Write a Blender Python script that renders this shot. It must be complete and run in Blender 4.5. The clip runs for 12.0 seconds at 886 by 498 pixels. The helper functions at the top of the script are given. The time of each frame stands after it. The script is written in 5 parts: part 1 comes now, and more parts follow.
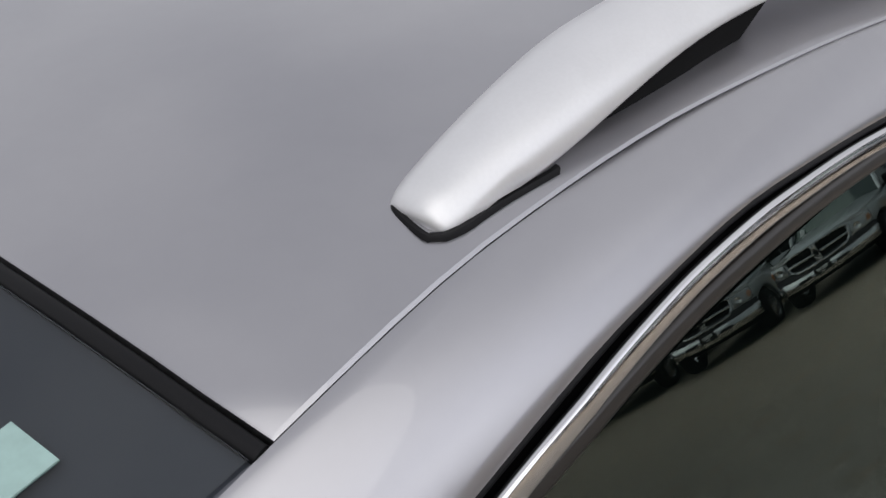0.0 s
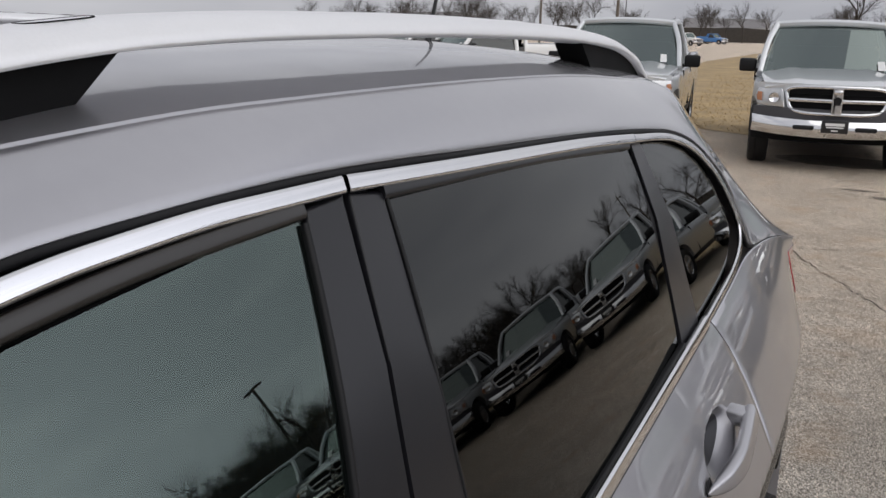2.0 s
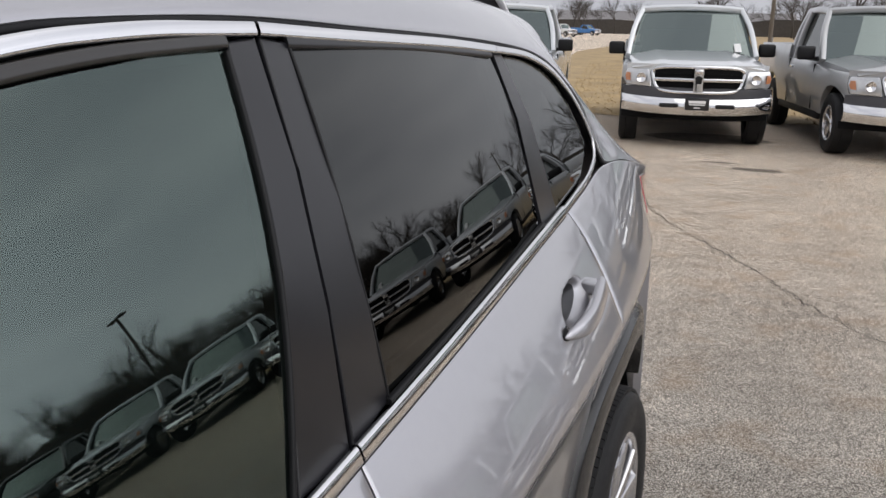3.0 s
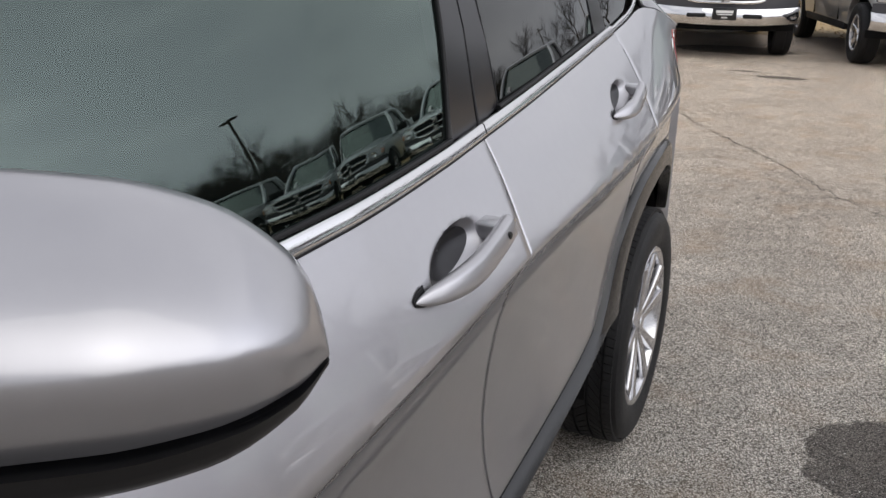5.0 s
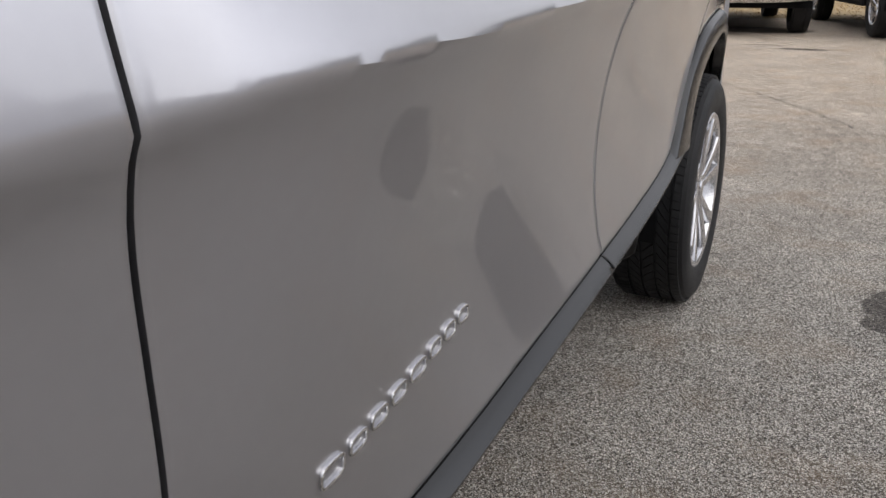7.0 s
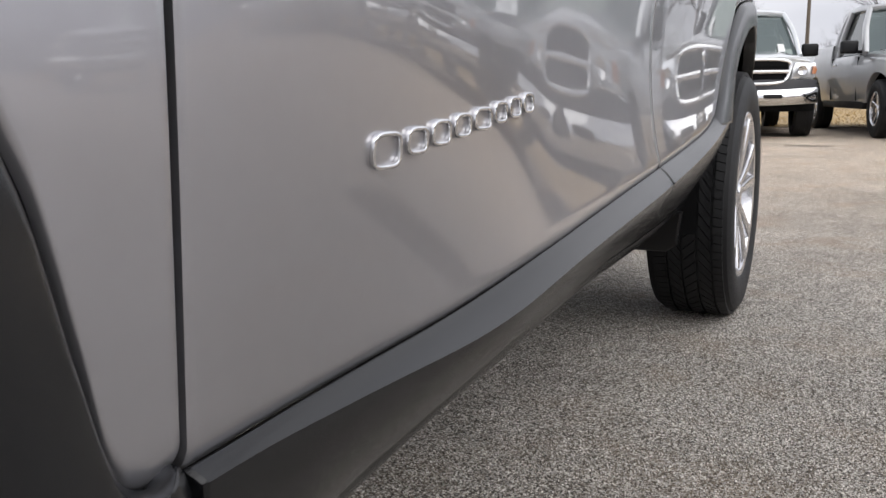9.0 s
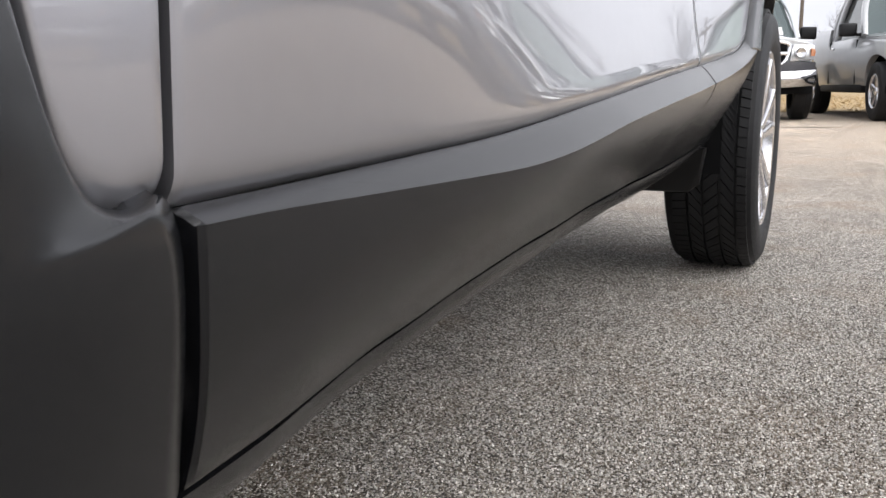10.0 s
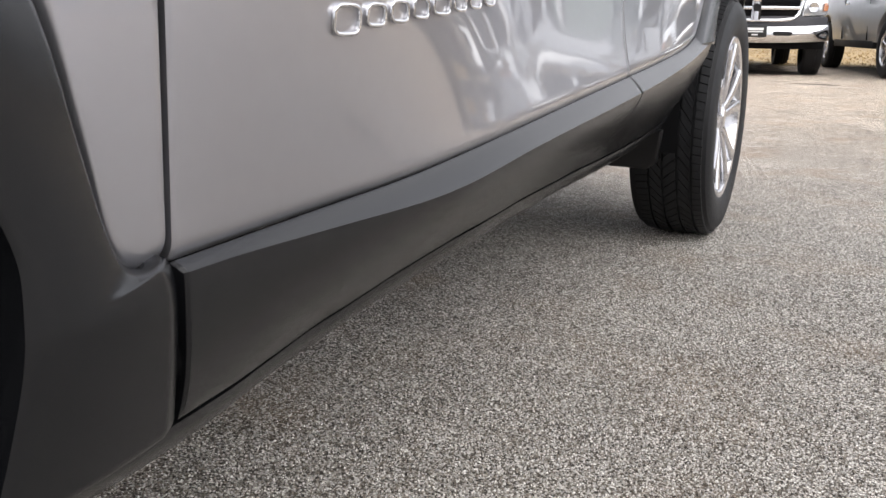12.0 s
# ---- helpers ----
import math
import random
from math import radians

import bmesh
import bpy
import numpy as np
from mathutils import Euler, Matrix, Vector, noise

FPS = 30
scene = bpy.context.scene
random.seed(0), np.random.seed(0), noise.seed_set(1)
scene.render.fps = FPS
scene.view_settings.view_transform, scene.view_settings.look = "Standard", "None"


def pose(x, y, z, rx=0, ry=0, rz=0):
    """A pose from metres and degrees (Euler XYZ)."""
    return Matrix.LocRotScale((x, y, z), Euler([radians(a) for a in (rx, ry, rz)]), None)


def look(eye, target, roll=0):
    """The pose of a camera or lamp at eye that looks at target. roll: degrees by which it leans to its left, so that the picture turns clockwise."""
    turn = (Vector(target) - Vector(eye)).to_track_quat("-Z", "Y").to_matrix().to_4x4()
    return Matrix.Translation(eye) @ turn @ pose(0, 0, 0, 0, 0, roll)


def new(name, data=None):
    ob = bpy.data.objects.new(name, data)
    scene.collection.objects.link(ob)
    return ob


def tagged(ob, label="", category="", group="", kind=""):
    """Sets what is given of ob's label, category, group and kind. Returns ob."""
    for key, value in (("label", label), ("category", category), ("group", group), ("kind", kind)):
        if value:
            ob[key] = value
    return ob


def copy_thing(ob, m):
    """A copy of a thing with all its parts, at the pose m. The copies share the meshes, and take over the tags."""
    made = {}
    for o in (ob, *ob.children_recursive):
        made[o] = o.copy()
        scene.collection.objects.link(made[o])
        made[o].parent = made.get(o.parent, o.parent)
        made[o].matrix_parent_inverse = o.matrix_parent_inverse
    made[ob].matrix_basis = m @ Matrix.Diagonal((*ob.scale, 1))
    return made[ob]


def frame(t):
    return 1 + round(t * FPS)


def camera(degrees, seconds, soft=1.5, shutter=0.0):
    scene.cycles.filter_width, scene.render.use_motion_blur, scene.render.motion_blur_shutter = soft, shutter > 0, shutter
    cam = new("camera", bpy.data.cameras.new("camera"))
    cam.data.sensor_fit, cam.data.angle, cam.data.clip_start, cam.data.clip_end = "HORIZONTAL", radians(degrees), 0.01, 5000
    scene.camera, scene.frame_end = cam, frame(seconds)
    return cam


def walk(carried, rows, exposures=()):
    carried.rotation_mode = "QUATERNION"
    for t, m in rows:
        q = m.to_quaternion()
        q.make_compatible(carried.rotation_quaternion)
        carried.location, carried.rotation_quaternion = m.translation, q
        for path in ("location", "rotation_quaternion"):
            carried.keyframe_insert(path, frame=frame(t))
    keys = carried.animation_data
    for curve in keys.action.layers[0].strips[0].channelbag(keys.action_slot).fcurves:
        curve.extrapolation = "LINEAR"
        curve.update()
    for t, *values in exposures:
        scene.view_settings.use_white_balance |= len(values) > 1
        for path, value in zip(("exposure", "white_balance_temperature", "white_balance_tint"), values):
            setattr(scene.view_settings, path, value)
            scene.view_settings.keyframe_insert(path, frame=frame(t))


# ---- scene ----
cam = camera(53.6, 12.0)
PATH = [
    (0, (1.009, 0.724, 1.799), (-0.32, 1.84, 0.806), 0.9),
    (0.3, (1.004, 0.731, 1.801), (-0.355, 1.96, 1.001), 1.1),
    (0.5, (0.997, 0.74, 1.81), (-0.37, 2.014, 1.097), 1.7),
    (1, (1.017, 0.786, 1.794), (-0.307, 2.197, 1.288), 1.5),
    (1.2, (1.034, 0.811, 1.778), (-0.253, 2.263, 1.291), 1.6),
    (1.5, (1.093, 0.853, 1.746), (-0.15, 2.333, 1.231), 1.4),
    (2, (1.157, 0.921, 1.673), (0.164, 2.588, 1.186), 1.3),
    (2.5, (1.212, 0.883, 1.607), (0.399, 2.645, 1.124), 0.9),
    (2.7, (1.23, 0.818, 1.589), (0.461, 2.598, 1.099), 1.0),
    (4.3, (1.382, 0.482, 1.446), (0.618, 2.249, 0.904), 1.2),
    (4.5, (1.378, 0.434, 1.427), (0.61, 2.185, 0.84), 1.1),
    (5, (1.344, 0.281, 1.41), (0.561, 2.0, 0.754), 1.0),
    (5.5, (1.319, 0.142, 1.371), (0.536, 1.846, 0.675), 0.9),
    (6, (1.308, 0.043, 1.308), (0.519, 1.743, 0.61), 0.6),
    (6.5, (1.307, -0.015, 1.195), (0.508, 1.687, 0.513), 0.0),
    (7, (1.296, -0.018, 1.035), (0.484, 1.697, 0.403), -0.0),
    (7.2, (1.295, -0.019, 0.973), (0.475, 1.711, 0.396), -0.0),
    (9, (1.209, 0.033, 0.648), (0.358, 1.809, 0.301), -0.6),
    (9.5, (1.157, 0.084, 0.56), (0.315, 1.864, 0.21), -0.5),
    (10, (1.128, 0.114, 0.502), (0.293, 1.895, 0.139), -0.5),
    (10.5, (1.112, 0.134, 0.448), (0.287, 1.915, 0.064), -0.4),
    (11, (1.12, 0.138, 0.445), (0.303, 1.915, 0.025), -0.3),
    (11.5, (1.233, 0.087, 0.541), (0.416, 1.852, 0.075), -0.1),
    (12, (1.299, -0.053, 0.609), (0.452, 1.69, 0.115), 0.9),
]
walk(cam, [(t, look(e, g, r)) for t, e, g, r in PATH],
     [(0, -0.06), (0.5, -0.25), (1.0, -0.34), (1.6, -0.2), (2.0, 0.0), (2.5, 0.25), (4.5, 0.38), (5.5, 0.35), (6.5, 0.34), (7.2, 0.42), (9.0, 0.7), (10.5, 1.3), (11.0, 1.45), (12.0, 1.12)])

# ---- world, sun, exposure ----
SKY_STRENGTH = 0.137
world = bpy.data.worlds.new("overcast_sky")
scene.world = world
world.use_nodes = True
wn, wl = world.node_tree.nodes, world.node_tree.links
sky = wn.new("ShaderNodeTexSky")
sky.sky_type, sky.sun_disc = "NISHITA", False
sky.sun_elevation, sky.sun_rotation = radians(45), radians(117)
sky.dust_density, sky.air_density = 4.0, 1.0
pale = wn.new("ShaderNodeHueSaturation")
pale.inputs["Saturation"].default_value = 0.12
cloud = wn.new("ShaderNodeTexNoise")
cloud.inputs["Scale"].default_value = 2.2
cloud.inputs["Detail"].default_value = 5
stretch = wn.new("ShaderNodeMapping")
stretch.inputs["Scale"].default_value = (1.0, 1.0, 3.0)
coord = wn.new("ShaderNodeTexCoord")
ramp = wn.new("ShaderNodeValToRGB")
ramp.color_ramp.elements[0].position, ramp.color_ramp.elements[1].position = 0.35, 0.68
ramp.color_ramp.elements[0].color = (5.6, 5.7, 6.3, 1)
ramp.color_ramp.elements[1].color = (8.6, 8.6, 9.05, 1)
blend = wn.new("ShaderNodeMixRGB")
blend.inputs[0].default_value = 0.8
wl.new(coord.outputs["Generated"], stretch.inputs[0])
wl.new(stretch.outputs[0], cloud.inputs["Vector"])
wl.new(cloud.outputs["Fac"], ramp.inputs[0])
wl.new(sky.outputs[0], pale.inputs["Color"])
wl.new(pale.outputs[0], blend.inputs[1])
wl.new(ramp.outputs[0], blend.inputs[2])
up = wn.new("ShaderNodeSeparateXYZ")
wl.new(coord.outputs["Generated"], up.inputs[0])
zenith = wn.new("ShaderNodeMapRange")
zenith.inputs["From Max"].default_value = 0.6
zenith.inputs["To Min"].default_value, zenith.inputs["To Max"].default_value = 0.62, 0.78
wl.new(up.outputs["Z"], zenith.inputs["Value"])
# thinner cloud round the hidden sun
facing = wn.new("ShaderNodeVectorMath")
facing.operation = "DOT_PRODUCT"
wl.new(coord.outputs["Generated"], facing.inputs[0])
facing.inputs[1].default_value = Vector((0.87, 0.45, 0.20)).normalized()
ahead = wn.new("ShaderNodeMath")
ahead.operation = "MAXIMUM"
wl.new(facing.outputs["Value"], ahead.inputs[0])
ahead.inputs[1].default_value = 0.0
soft = wn.new("ShaderNodeMath")
soft.operation = "POWER"
wl.new(ahead.outputs[0], soft.inputs[0])
soft.inputs[1].default_value = 8.0
bright = wn.new("ShaderNodeMath")
bright.operation = "MULTIPLY_ADD"
wl.new(soft.outputs[0], bright.inputs[0])
bright.inputs[1].default_value = 1.3
wl.new(zenith.outputs[0], bright.inputs[2])
tall = wn.new("ShaderNodeVectorMath")
tall.operation = "SCALE"
wl.new(blend.outputs[0], tall.inputs[0])
wl.new(bright.outputs[0], tall.inputs["Scale"])
wl.new(tall.outputs[0], wn["Background"].inputs["Color"])
wn["Background"].inputs["Strength"].default_value = SKY_STRENGTH
sun_data = bpy.data.lights.new("sun", "SUN")
sun_data.energy, sun_data.angle, sun_data.color = 0.75, radians(70), (1, 0.97, 0.93)
sun = new("sun", sun_data)
sun.matrix_world = look((8, -4, 9), (0, 0, 0))


# ---- materials ----
def material(name, color, rough=0.5, metal=0.0, vary=0.08, scale=30.0, bump=0.0, bump_scale=300.0,
             coat=0.0, each=0.0, island=False, spec=0.5, bump_detail=3):
    """Principled surface with two scales of variation and an optional fine relief."""
    m = bpy.data.materials.new(name)
    m.use_nodes = True
    n, l = m.node_tree.nodes, m.node_tree.links
    b = n["Principled BSDF"]
    b.inputs["Metallic"].default_value = metal
    b.inputs["Specular IOR Level"].default_value = spec
    b.inputs["Coat Weight"].default_value = coat
    b.inputs["Coat Roughness"].default_value = 0.02
    b.inputs["Coat IOR"].default_value = 1.62
    tc = n.new("ShaderNodeTexCoord")
    big = n.new("ShaderNodeTexNoise")
    big.inputs["Scale"].default_value, big.inputs["Detail"].default_value = scale / 12, 4
    fine = n.new("ShaderNodeTexNoise")
    fine.inputs["Scale"].default_value, fine.inputs["Detail"].default_value = scale, 6
    l.new(tc.outputs["Object"], big.inputs["Vector"])
    l.new(tc.outputs["Object"], fine.inputs["Vector"])
    add = n.new("ShaderNodeMath")
    l.new(big.outputs["Fac"], add.inputs[0])
    l.new(fine.outputs["Fac"], add.inputs[1])
    last = add.outputs[0]
    if each:
        info = n.new("ShaderNodeNewGeometry") if island else n.new("ShaderNodeObjectInfo")
        k = n.new("ShaderNodeMath")
        k.operation = "MULTIPLY_ADD"
        l.new(info.outputs["Random Per Island" if island else "Random"], k.inputs[0])
        k.inputs[1].default_value = each / max(vary, 0.01)
        l.new(last, k.inputs[2])
        last = k.outputs[0]
    rng = n.new("ShaderNodeMapRange")
    rng.inputs["From Min"].default_value, rng.inputs["From Max"].default_value = 0.6, 1.4
    rng.inputs["To Min"].default_value, rng.inputs["To Max"].default_value = 1 - vary, 1 + vary
    rng.clamp = False
    l.new(last, rng.inputs["Value"])
    mul = n.new("ShaderNodeVectorMath")
    mul.operation = "SCALE"
    mul.inputs[0].default_value = color[:3]
    l.new(rng.outputs[0], mul.inputs["Scale"])
    l.new(mul.outputs[0], b.inputs["Base Color"])
    rr = n.new("ShaderNodeMapRange")
    rr.inputs["To Min"].default_value, rr.inputs["To Max"].default_value = max(0, rough - 0.25 * rough), min(1, rough * 1.25)
    l.new(big.outputs["Fac"], rr.inputs["Value"])
    l.new(rr.outputs[0], b.inputs["Roughness"])
    if bump:
        bn = n.new("ShaderNodeTexNoise")
        bn.inputs["Scale"].default_value, bn.inputs["Detail"].default_value = bump_scale, bump_detail
        l.new(tc.outputs["Object"], bn.inputs["Vector"])
        bp = n.new("ShaderNodeBump")
        bp.inputs["Strength"].default_value, bp.inputs["Distance"].default_value = 1.0, bump
        l.new(bn.outputs["Fac"], bp.inputs["Height"])
        l.new(bp.outputs[0], b.inputs["Normal"])
    return m


def paint(name, color, metal=0.75, rough=0.38):
    return material(name, color, rough, metal, vary=0.02, scale=60, coat=1.0, bump=0.0007, bump_scale=5, bump_detail=1)


def glazing(name, tint, ior=1.5, shine=(0.96, 0.98, 0.97)):
    """A pane: tinted clear glass under a sharp reflection."""
    m = bpy.data.materials.new(name)
    m.use_nodes = True
    n, l = m.node_tree.nodes, m.node_tree.links
    n.remove(n["Principled BSDF"])
    t, g, mix, fr = (n.new("ShaderNode" + k) for k in ("BsdfTransparent", "BsdfGlossy", "MixShader", "Fresnel"))
    t.inputs["Color"].default_value = (*tint, 1)
    g.inputs["Roughness"].default_value = 0.008
    g.inputs["Color"].default_value = (*shine, 1)
    fr.inputs["IOR"].default_value = ior
    l.new(fr.outputs[0], mix.inputs[0])
    l.new(t.outputs[0], mix.inputs[1])
    l.new(g.outputs[0], mix.inputs[2])
    l.new(mix.outputs[0], n["Material Output"].inputs["Surface"])
    return m


SILVER = paint("silver_metallic_paint", (0.40, 0.396, 0.418), 0.88, 0.34)
RAIL = material("satin_aluminium", (0.78, 0.78, 0.79), 0.38, 0.45, vary=0.03, scale=400)
CHROME = material("chrome", (0.72, 0.72, 0.73), 0.07, 1.0, vary=0.02, scale=40)
ALLOY = material("machined_alloy", (0.62, 0.62, 0.64), 0.22, 0.95, vary=0.03, scale=200)
BLACK_PLASTIC = material("black_plastic", (0.006, 0.006, 0.007), 0.38, vary=0.15, scale=60, spec=0.3)
CLADDING = material("grained_dark_cladding", (0.0065, 0.0068, 0.0078), 0.24, spec=0.46, vary=0.08, scale=50, bump=0.00003, bump_scale=700)
SATIN_BLACK = material("satin_black_pillar", (0.010, 0.010, 0.0125), 0.3, vary=0.08, scale=40, spec=0.4)
RUBBER = material("tyre_rubber", (0.009, 0.009, 0.010), 0.6, spec=0.3, vary=0.2, scale=80, bump=0.0003, bump_scale=900)
SEAL = material("rubber_seal", (0.005, 0.005, 0.006), 0.55, vary=0.1, spec=0.25)
DARK = material("dark_cavity", (0.004, 0.004, 0.0045), 0.8, vary=0.2, spec=0.15)
TRIM_BROWN = material("glossy_window_trim", (0.018, 0.016, 0.0145), 0.32, vary=0.1, coat=0.1)
CLEAR_GLASS = glazing("green_tinted_glass", (0.42, 0.56, 0.51), 1.95, (0.80, 0.97, 0.91))
PRIVACY_GLASS = glazing("privacy_glass", (0.030, 0.032, 0.035), 1.47)
SCREEN_GLASS = glazing("windscreen_glass", (0.50, 0.53, 0.55), 1.5)
CLOTH = material("black_seat_cloth", (0.011, 0.011, 0.012), 0.9, vary=0.2, scale=200)
LINER = material("grey_headliner", (0.30, 0.30, 0.29), 0.95, vary=0.05, scale=200)
RED_LENS = material("red_lens", (0.30, 0.012, 0.010), 0.12, vary=0.08, coat=0.8)
CLEAR_LENS = material("clear_lens", (0.55, 0.56, 0.57), 0.12, 0.6, vary=0.2, scale=60, coat=0.8)
AMBER = material("amber_lens", (0.42, 0.15, 0.05), 0.2, vary=0.08, coat=0.6)
MIRROR = material("mirror_glass", (0.9, 0.9, 0.9), 0.01, 1.0, vary=0.0)
GREY_VALANCE = material("dark_grey_valance", (0.055, 0.055, 0.062), 0.45, vary=0.1)
PAPER = material("white_paper", (0.75, 0.75, 0.74), 0.8, vary=0.03)


# ---- geometry helpers ----
def part(name, bm, mat, parent=None, label="", smooth=True, category="", group="", kind=""):
    """One mesh object from a bmesh, under a thing, a part, or at top level."""
    bmesh.ops.recalc_face_normals(bm, faces=bm.faces)
    me = bpy.data.meshes.new(name)
    bm.to_mesh(me)
    bm.free()
    return mesh_part(name, me, mat, parent, label, smooth, category, group, kind)


def mesh_part(name, me, mat, parent=None, label="", smooth=True, category="", group="", kind=""):
    me.materials.append(mat)
    if smooth:
        me.shade_smooth()
        me.set_sharp_from_angle(angle=radians(35))
    ob = new(name, me)
    if parent:
        ob.parent = parent
    return tagged(ob, label, category, group, kind)


def thing(name, label, category, group=""):
    return tagged(new(name), label, category, group)


def spline(points):
    """A smooth function through (t, value...) points: monotone cubic, so it never overshoots."""
    p = np.array(points, float)
    t, v = p[:, 0], p[:, 1:]
    h = np.diff(t)
    d = np.diff(v, axis=0) / h[:, None]
    s = np.zeros_like(v)
    s[0], s[-1] = d[0], d[-1]
    for i in range(1, len(t) - 1):
        for k in range(v.shape[1]):
            a, b = d[i - 1, k], d[i, k]
            s[i, k] = 0 if a * b <= 0 else 2 * a * b / (a + b)

    def at(q):
        q = min(max(q, t[0]), t[-1])
        i = min(int(np.searchsorted(t, q, "right")) - 1, len(h) - 1)
        u = (q - t[i]) / h[i]
        r = ((2 * u**3 - 3 * u**2 + 1) * v[i] + (u**3 - 2 * u**2 + u) * h[i] * s[i]
             + (-2 * u**3 + 3 * u**2) * v[i + 1] + (u**3 - u**2) * h[i] * s[i + 1])
        return float(r[0]) if len(r) == 1 else tuple(float(x) for x in r)
    return at


def path(points):
    """A smooth curve through points, by the share 0..1 of its length."""
    p = np.array(points, float)
    t = np.concatenate([[0], np.cumsum(np.linalg.norm(np.diff(p, axis=0), axis=1))])
    return spline(np.column_stack([t / t[-1], p]))


def steps(a, b, n):
    return [a + (b - a) * i / n for i in range(n + 1)]


def patch(fn, us, vs, thick=0.012, lip=0.0015, out=(1, 0, 0)):
    """A sheet fn(u, v) with rolled edges and a returned rim, so that its cut edges have depth."""
    bm = bmesh.new()
    nu, nv = len(us), len(vs)
    pts = [[Vector(fn(u, v)) for v in vs] for u in us]
    nor = [[None] * nv for _ in us]
    o = Vector(out)
    for i in range(nu):
        for j in range(nv):
            a = pts[min(i + 1, nu - 1)][j] - pts[max(i - 1, 0)][j]
            b = pts[i][min(j + 1, nv - 1)] - pts[i][max(j - 1, 0)]
            k = a.cross(b)
            k = k.normalized() if k.length > 1e-12 else o.copy()
            nor[i][j] = k if k.dot(o) >= 0 else -k
    grid = [[None] * nv for _ in us]
    for i in range(nu):
        for j in range(nv):
            edge = i in (0, nu - 1) or j in (0, nv - 1)
            grid[i][j] = bm.verts.new(pts[i][j] - nor[i][j] * (lip if edge else 0))
    for i in range(nu - 1):
        for j in range(nv - 1):
            bm.faces.new((grid[i][j], grid[i + 1][j], grid[i + 1][j + 1], grid[i][j + 1]))
    if thick:
        ring = ([(i, 0) for i in range(nu)] + [(nu - 1, j) for j in range(1, nv)]
                + [(i, nv - 1) for i in range(nu - 2, -1, -1)] + [(0, j) for j in range(nv - 2, 0, -1)])
        low = [bm.verts.new(pts[i][j] - nor[i][j] * thick) for i, j in ring]
        for q in range(len(ring)):
            r = (q + 1) % len(ring)
            a, b = grid[ring[q][0]][ring[q][1]], grid[ring[r][0]][ring[r][1]]
            bm.faces.new((a, b, low[r], low[q]))
    return bm


def edged(a, b, n, roll=0.003):
    """Even steps with a close pair at both ends for a rolled edge."""
    k = roll / max(b - a, 1e-6)
    return [a, a + roll] + [a + (b - a) * (k + (1 - 2 * k) * i / n) for i in range(1, n)] + [b - roll, b]


def sweep(points, profile, closed_ends=True, up=(0, 0, 1), scale=None, bm=None):
    """A profile of (side, up) points carried along a line of points."""
    bm = bm or bmesh.new()
    p = [Vector(q) for q in points]
    rows = []
    for i, q in enumerate(p):
        d = (p[min(i + 1, len(p) - 1)] - p[max(i - 1, 0)]).normalized()
        side = d.cross(Vector(up)).normalized()
        top = side.cross(d)
        k = scale(i / (len(p) - 1)) if scale else 1
        k = k if isinstance(k, tuple) else (k, k)
        rows.append([bm.verts.new(q + side * a * k[0] + top * b * k[1]) for a, b in profile])
    n = len(profile)
    for r, s in zip(rows, rows[1:]):
        for i in range(n):
            bm.faces.new((r[i], r[(i + 1) % n], s[(i + 1) % n], s[i]))
    if closed_ends:
        bm.faces.new(rows[0])
        bm.faces.new(rows[-1])
    return bm


def round_profile(w, h, r, n=3):
    """A rounded rectangle, w wide and h high about the middle."""
    out = []
    for cx, cy, a0 in ((w / 2 - r, h / 2 - r, 0), (-w / 2 + r, h / 2 - r, 90), (-w / 2 + r, -h / 2 + r, 180), (w / 2 - r, -h / 2 + r, 270)):
        for k in range(n + 1):
            a = radians(a0 + 90 * k / n)
            out.append((cx + r * math.cos(a), cy + r * math.sin(a)))
    return out


def lathe(profile, n, axis="x", bm=None, centre=(0, 0, 0)):
    """Turns (radius, along) points about an axis."""
    bm = bm or bmesh.new()
    c = Vector(centre)
    rings = []
    for r, a in profile:
        ring = []
        for i in range(n):
            t = 2 * math.pi * i / n
            u, v = r * math.cos(t), r * math.sin(t)
            ring.append(bm.verts.new(c + (Vector((a, u, v)) if axis == "x" else Vector((u, v, a)) if axis == "z" else Vector((u, a, v)))))
        rings.append(ring)
    for r, s in zip(rings, rings[1:]):
        for i in range(n):
            bm.faces.new((r[i], r[(i + 1) % n], s[(i + 1) % n], s[i]))
    return bm


def block(lo, hi, bevel=0.01, seg=2, bm=None, m=None):
    """A box with rounded edges."""
    own = bmesh.new()
    bmesh.ops.create_cube(own, size=1)
    for v in own.verts:
        v.co = Vector([(a + b) / 2 + c * (b - a) for a, b, c in zip(lo, hi, v.co)])
    if bevel:
        bmesh.ops.bevel(own, geom=own.edges[:], offset=bevel, segments=seg, affect="EDGES", profile=0.5)
    if m is not None:
        own.transform(m)
    if bm is None:
        return own
    merge(bm, own)
    return bm


def merge(bm, other):
    me = bpy.data.meshes.new("joined")
    other.to_mesh(me)
    other.free()
    bm.from_mesh(me)
    bpy.data.meshes.remove(me)


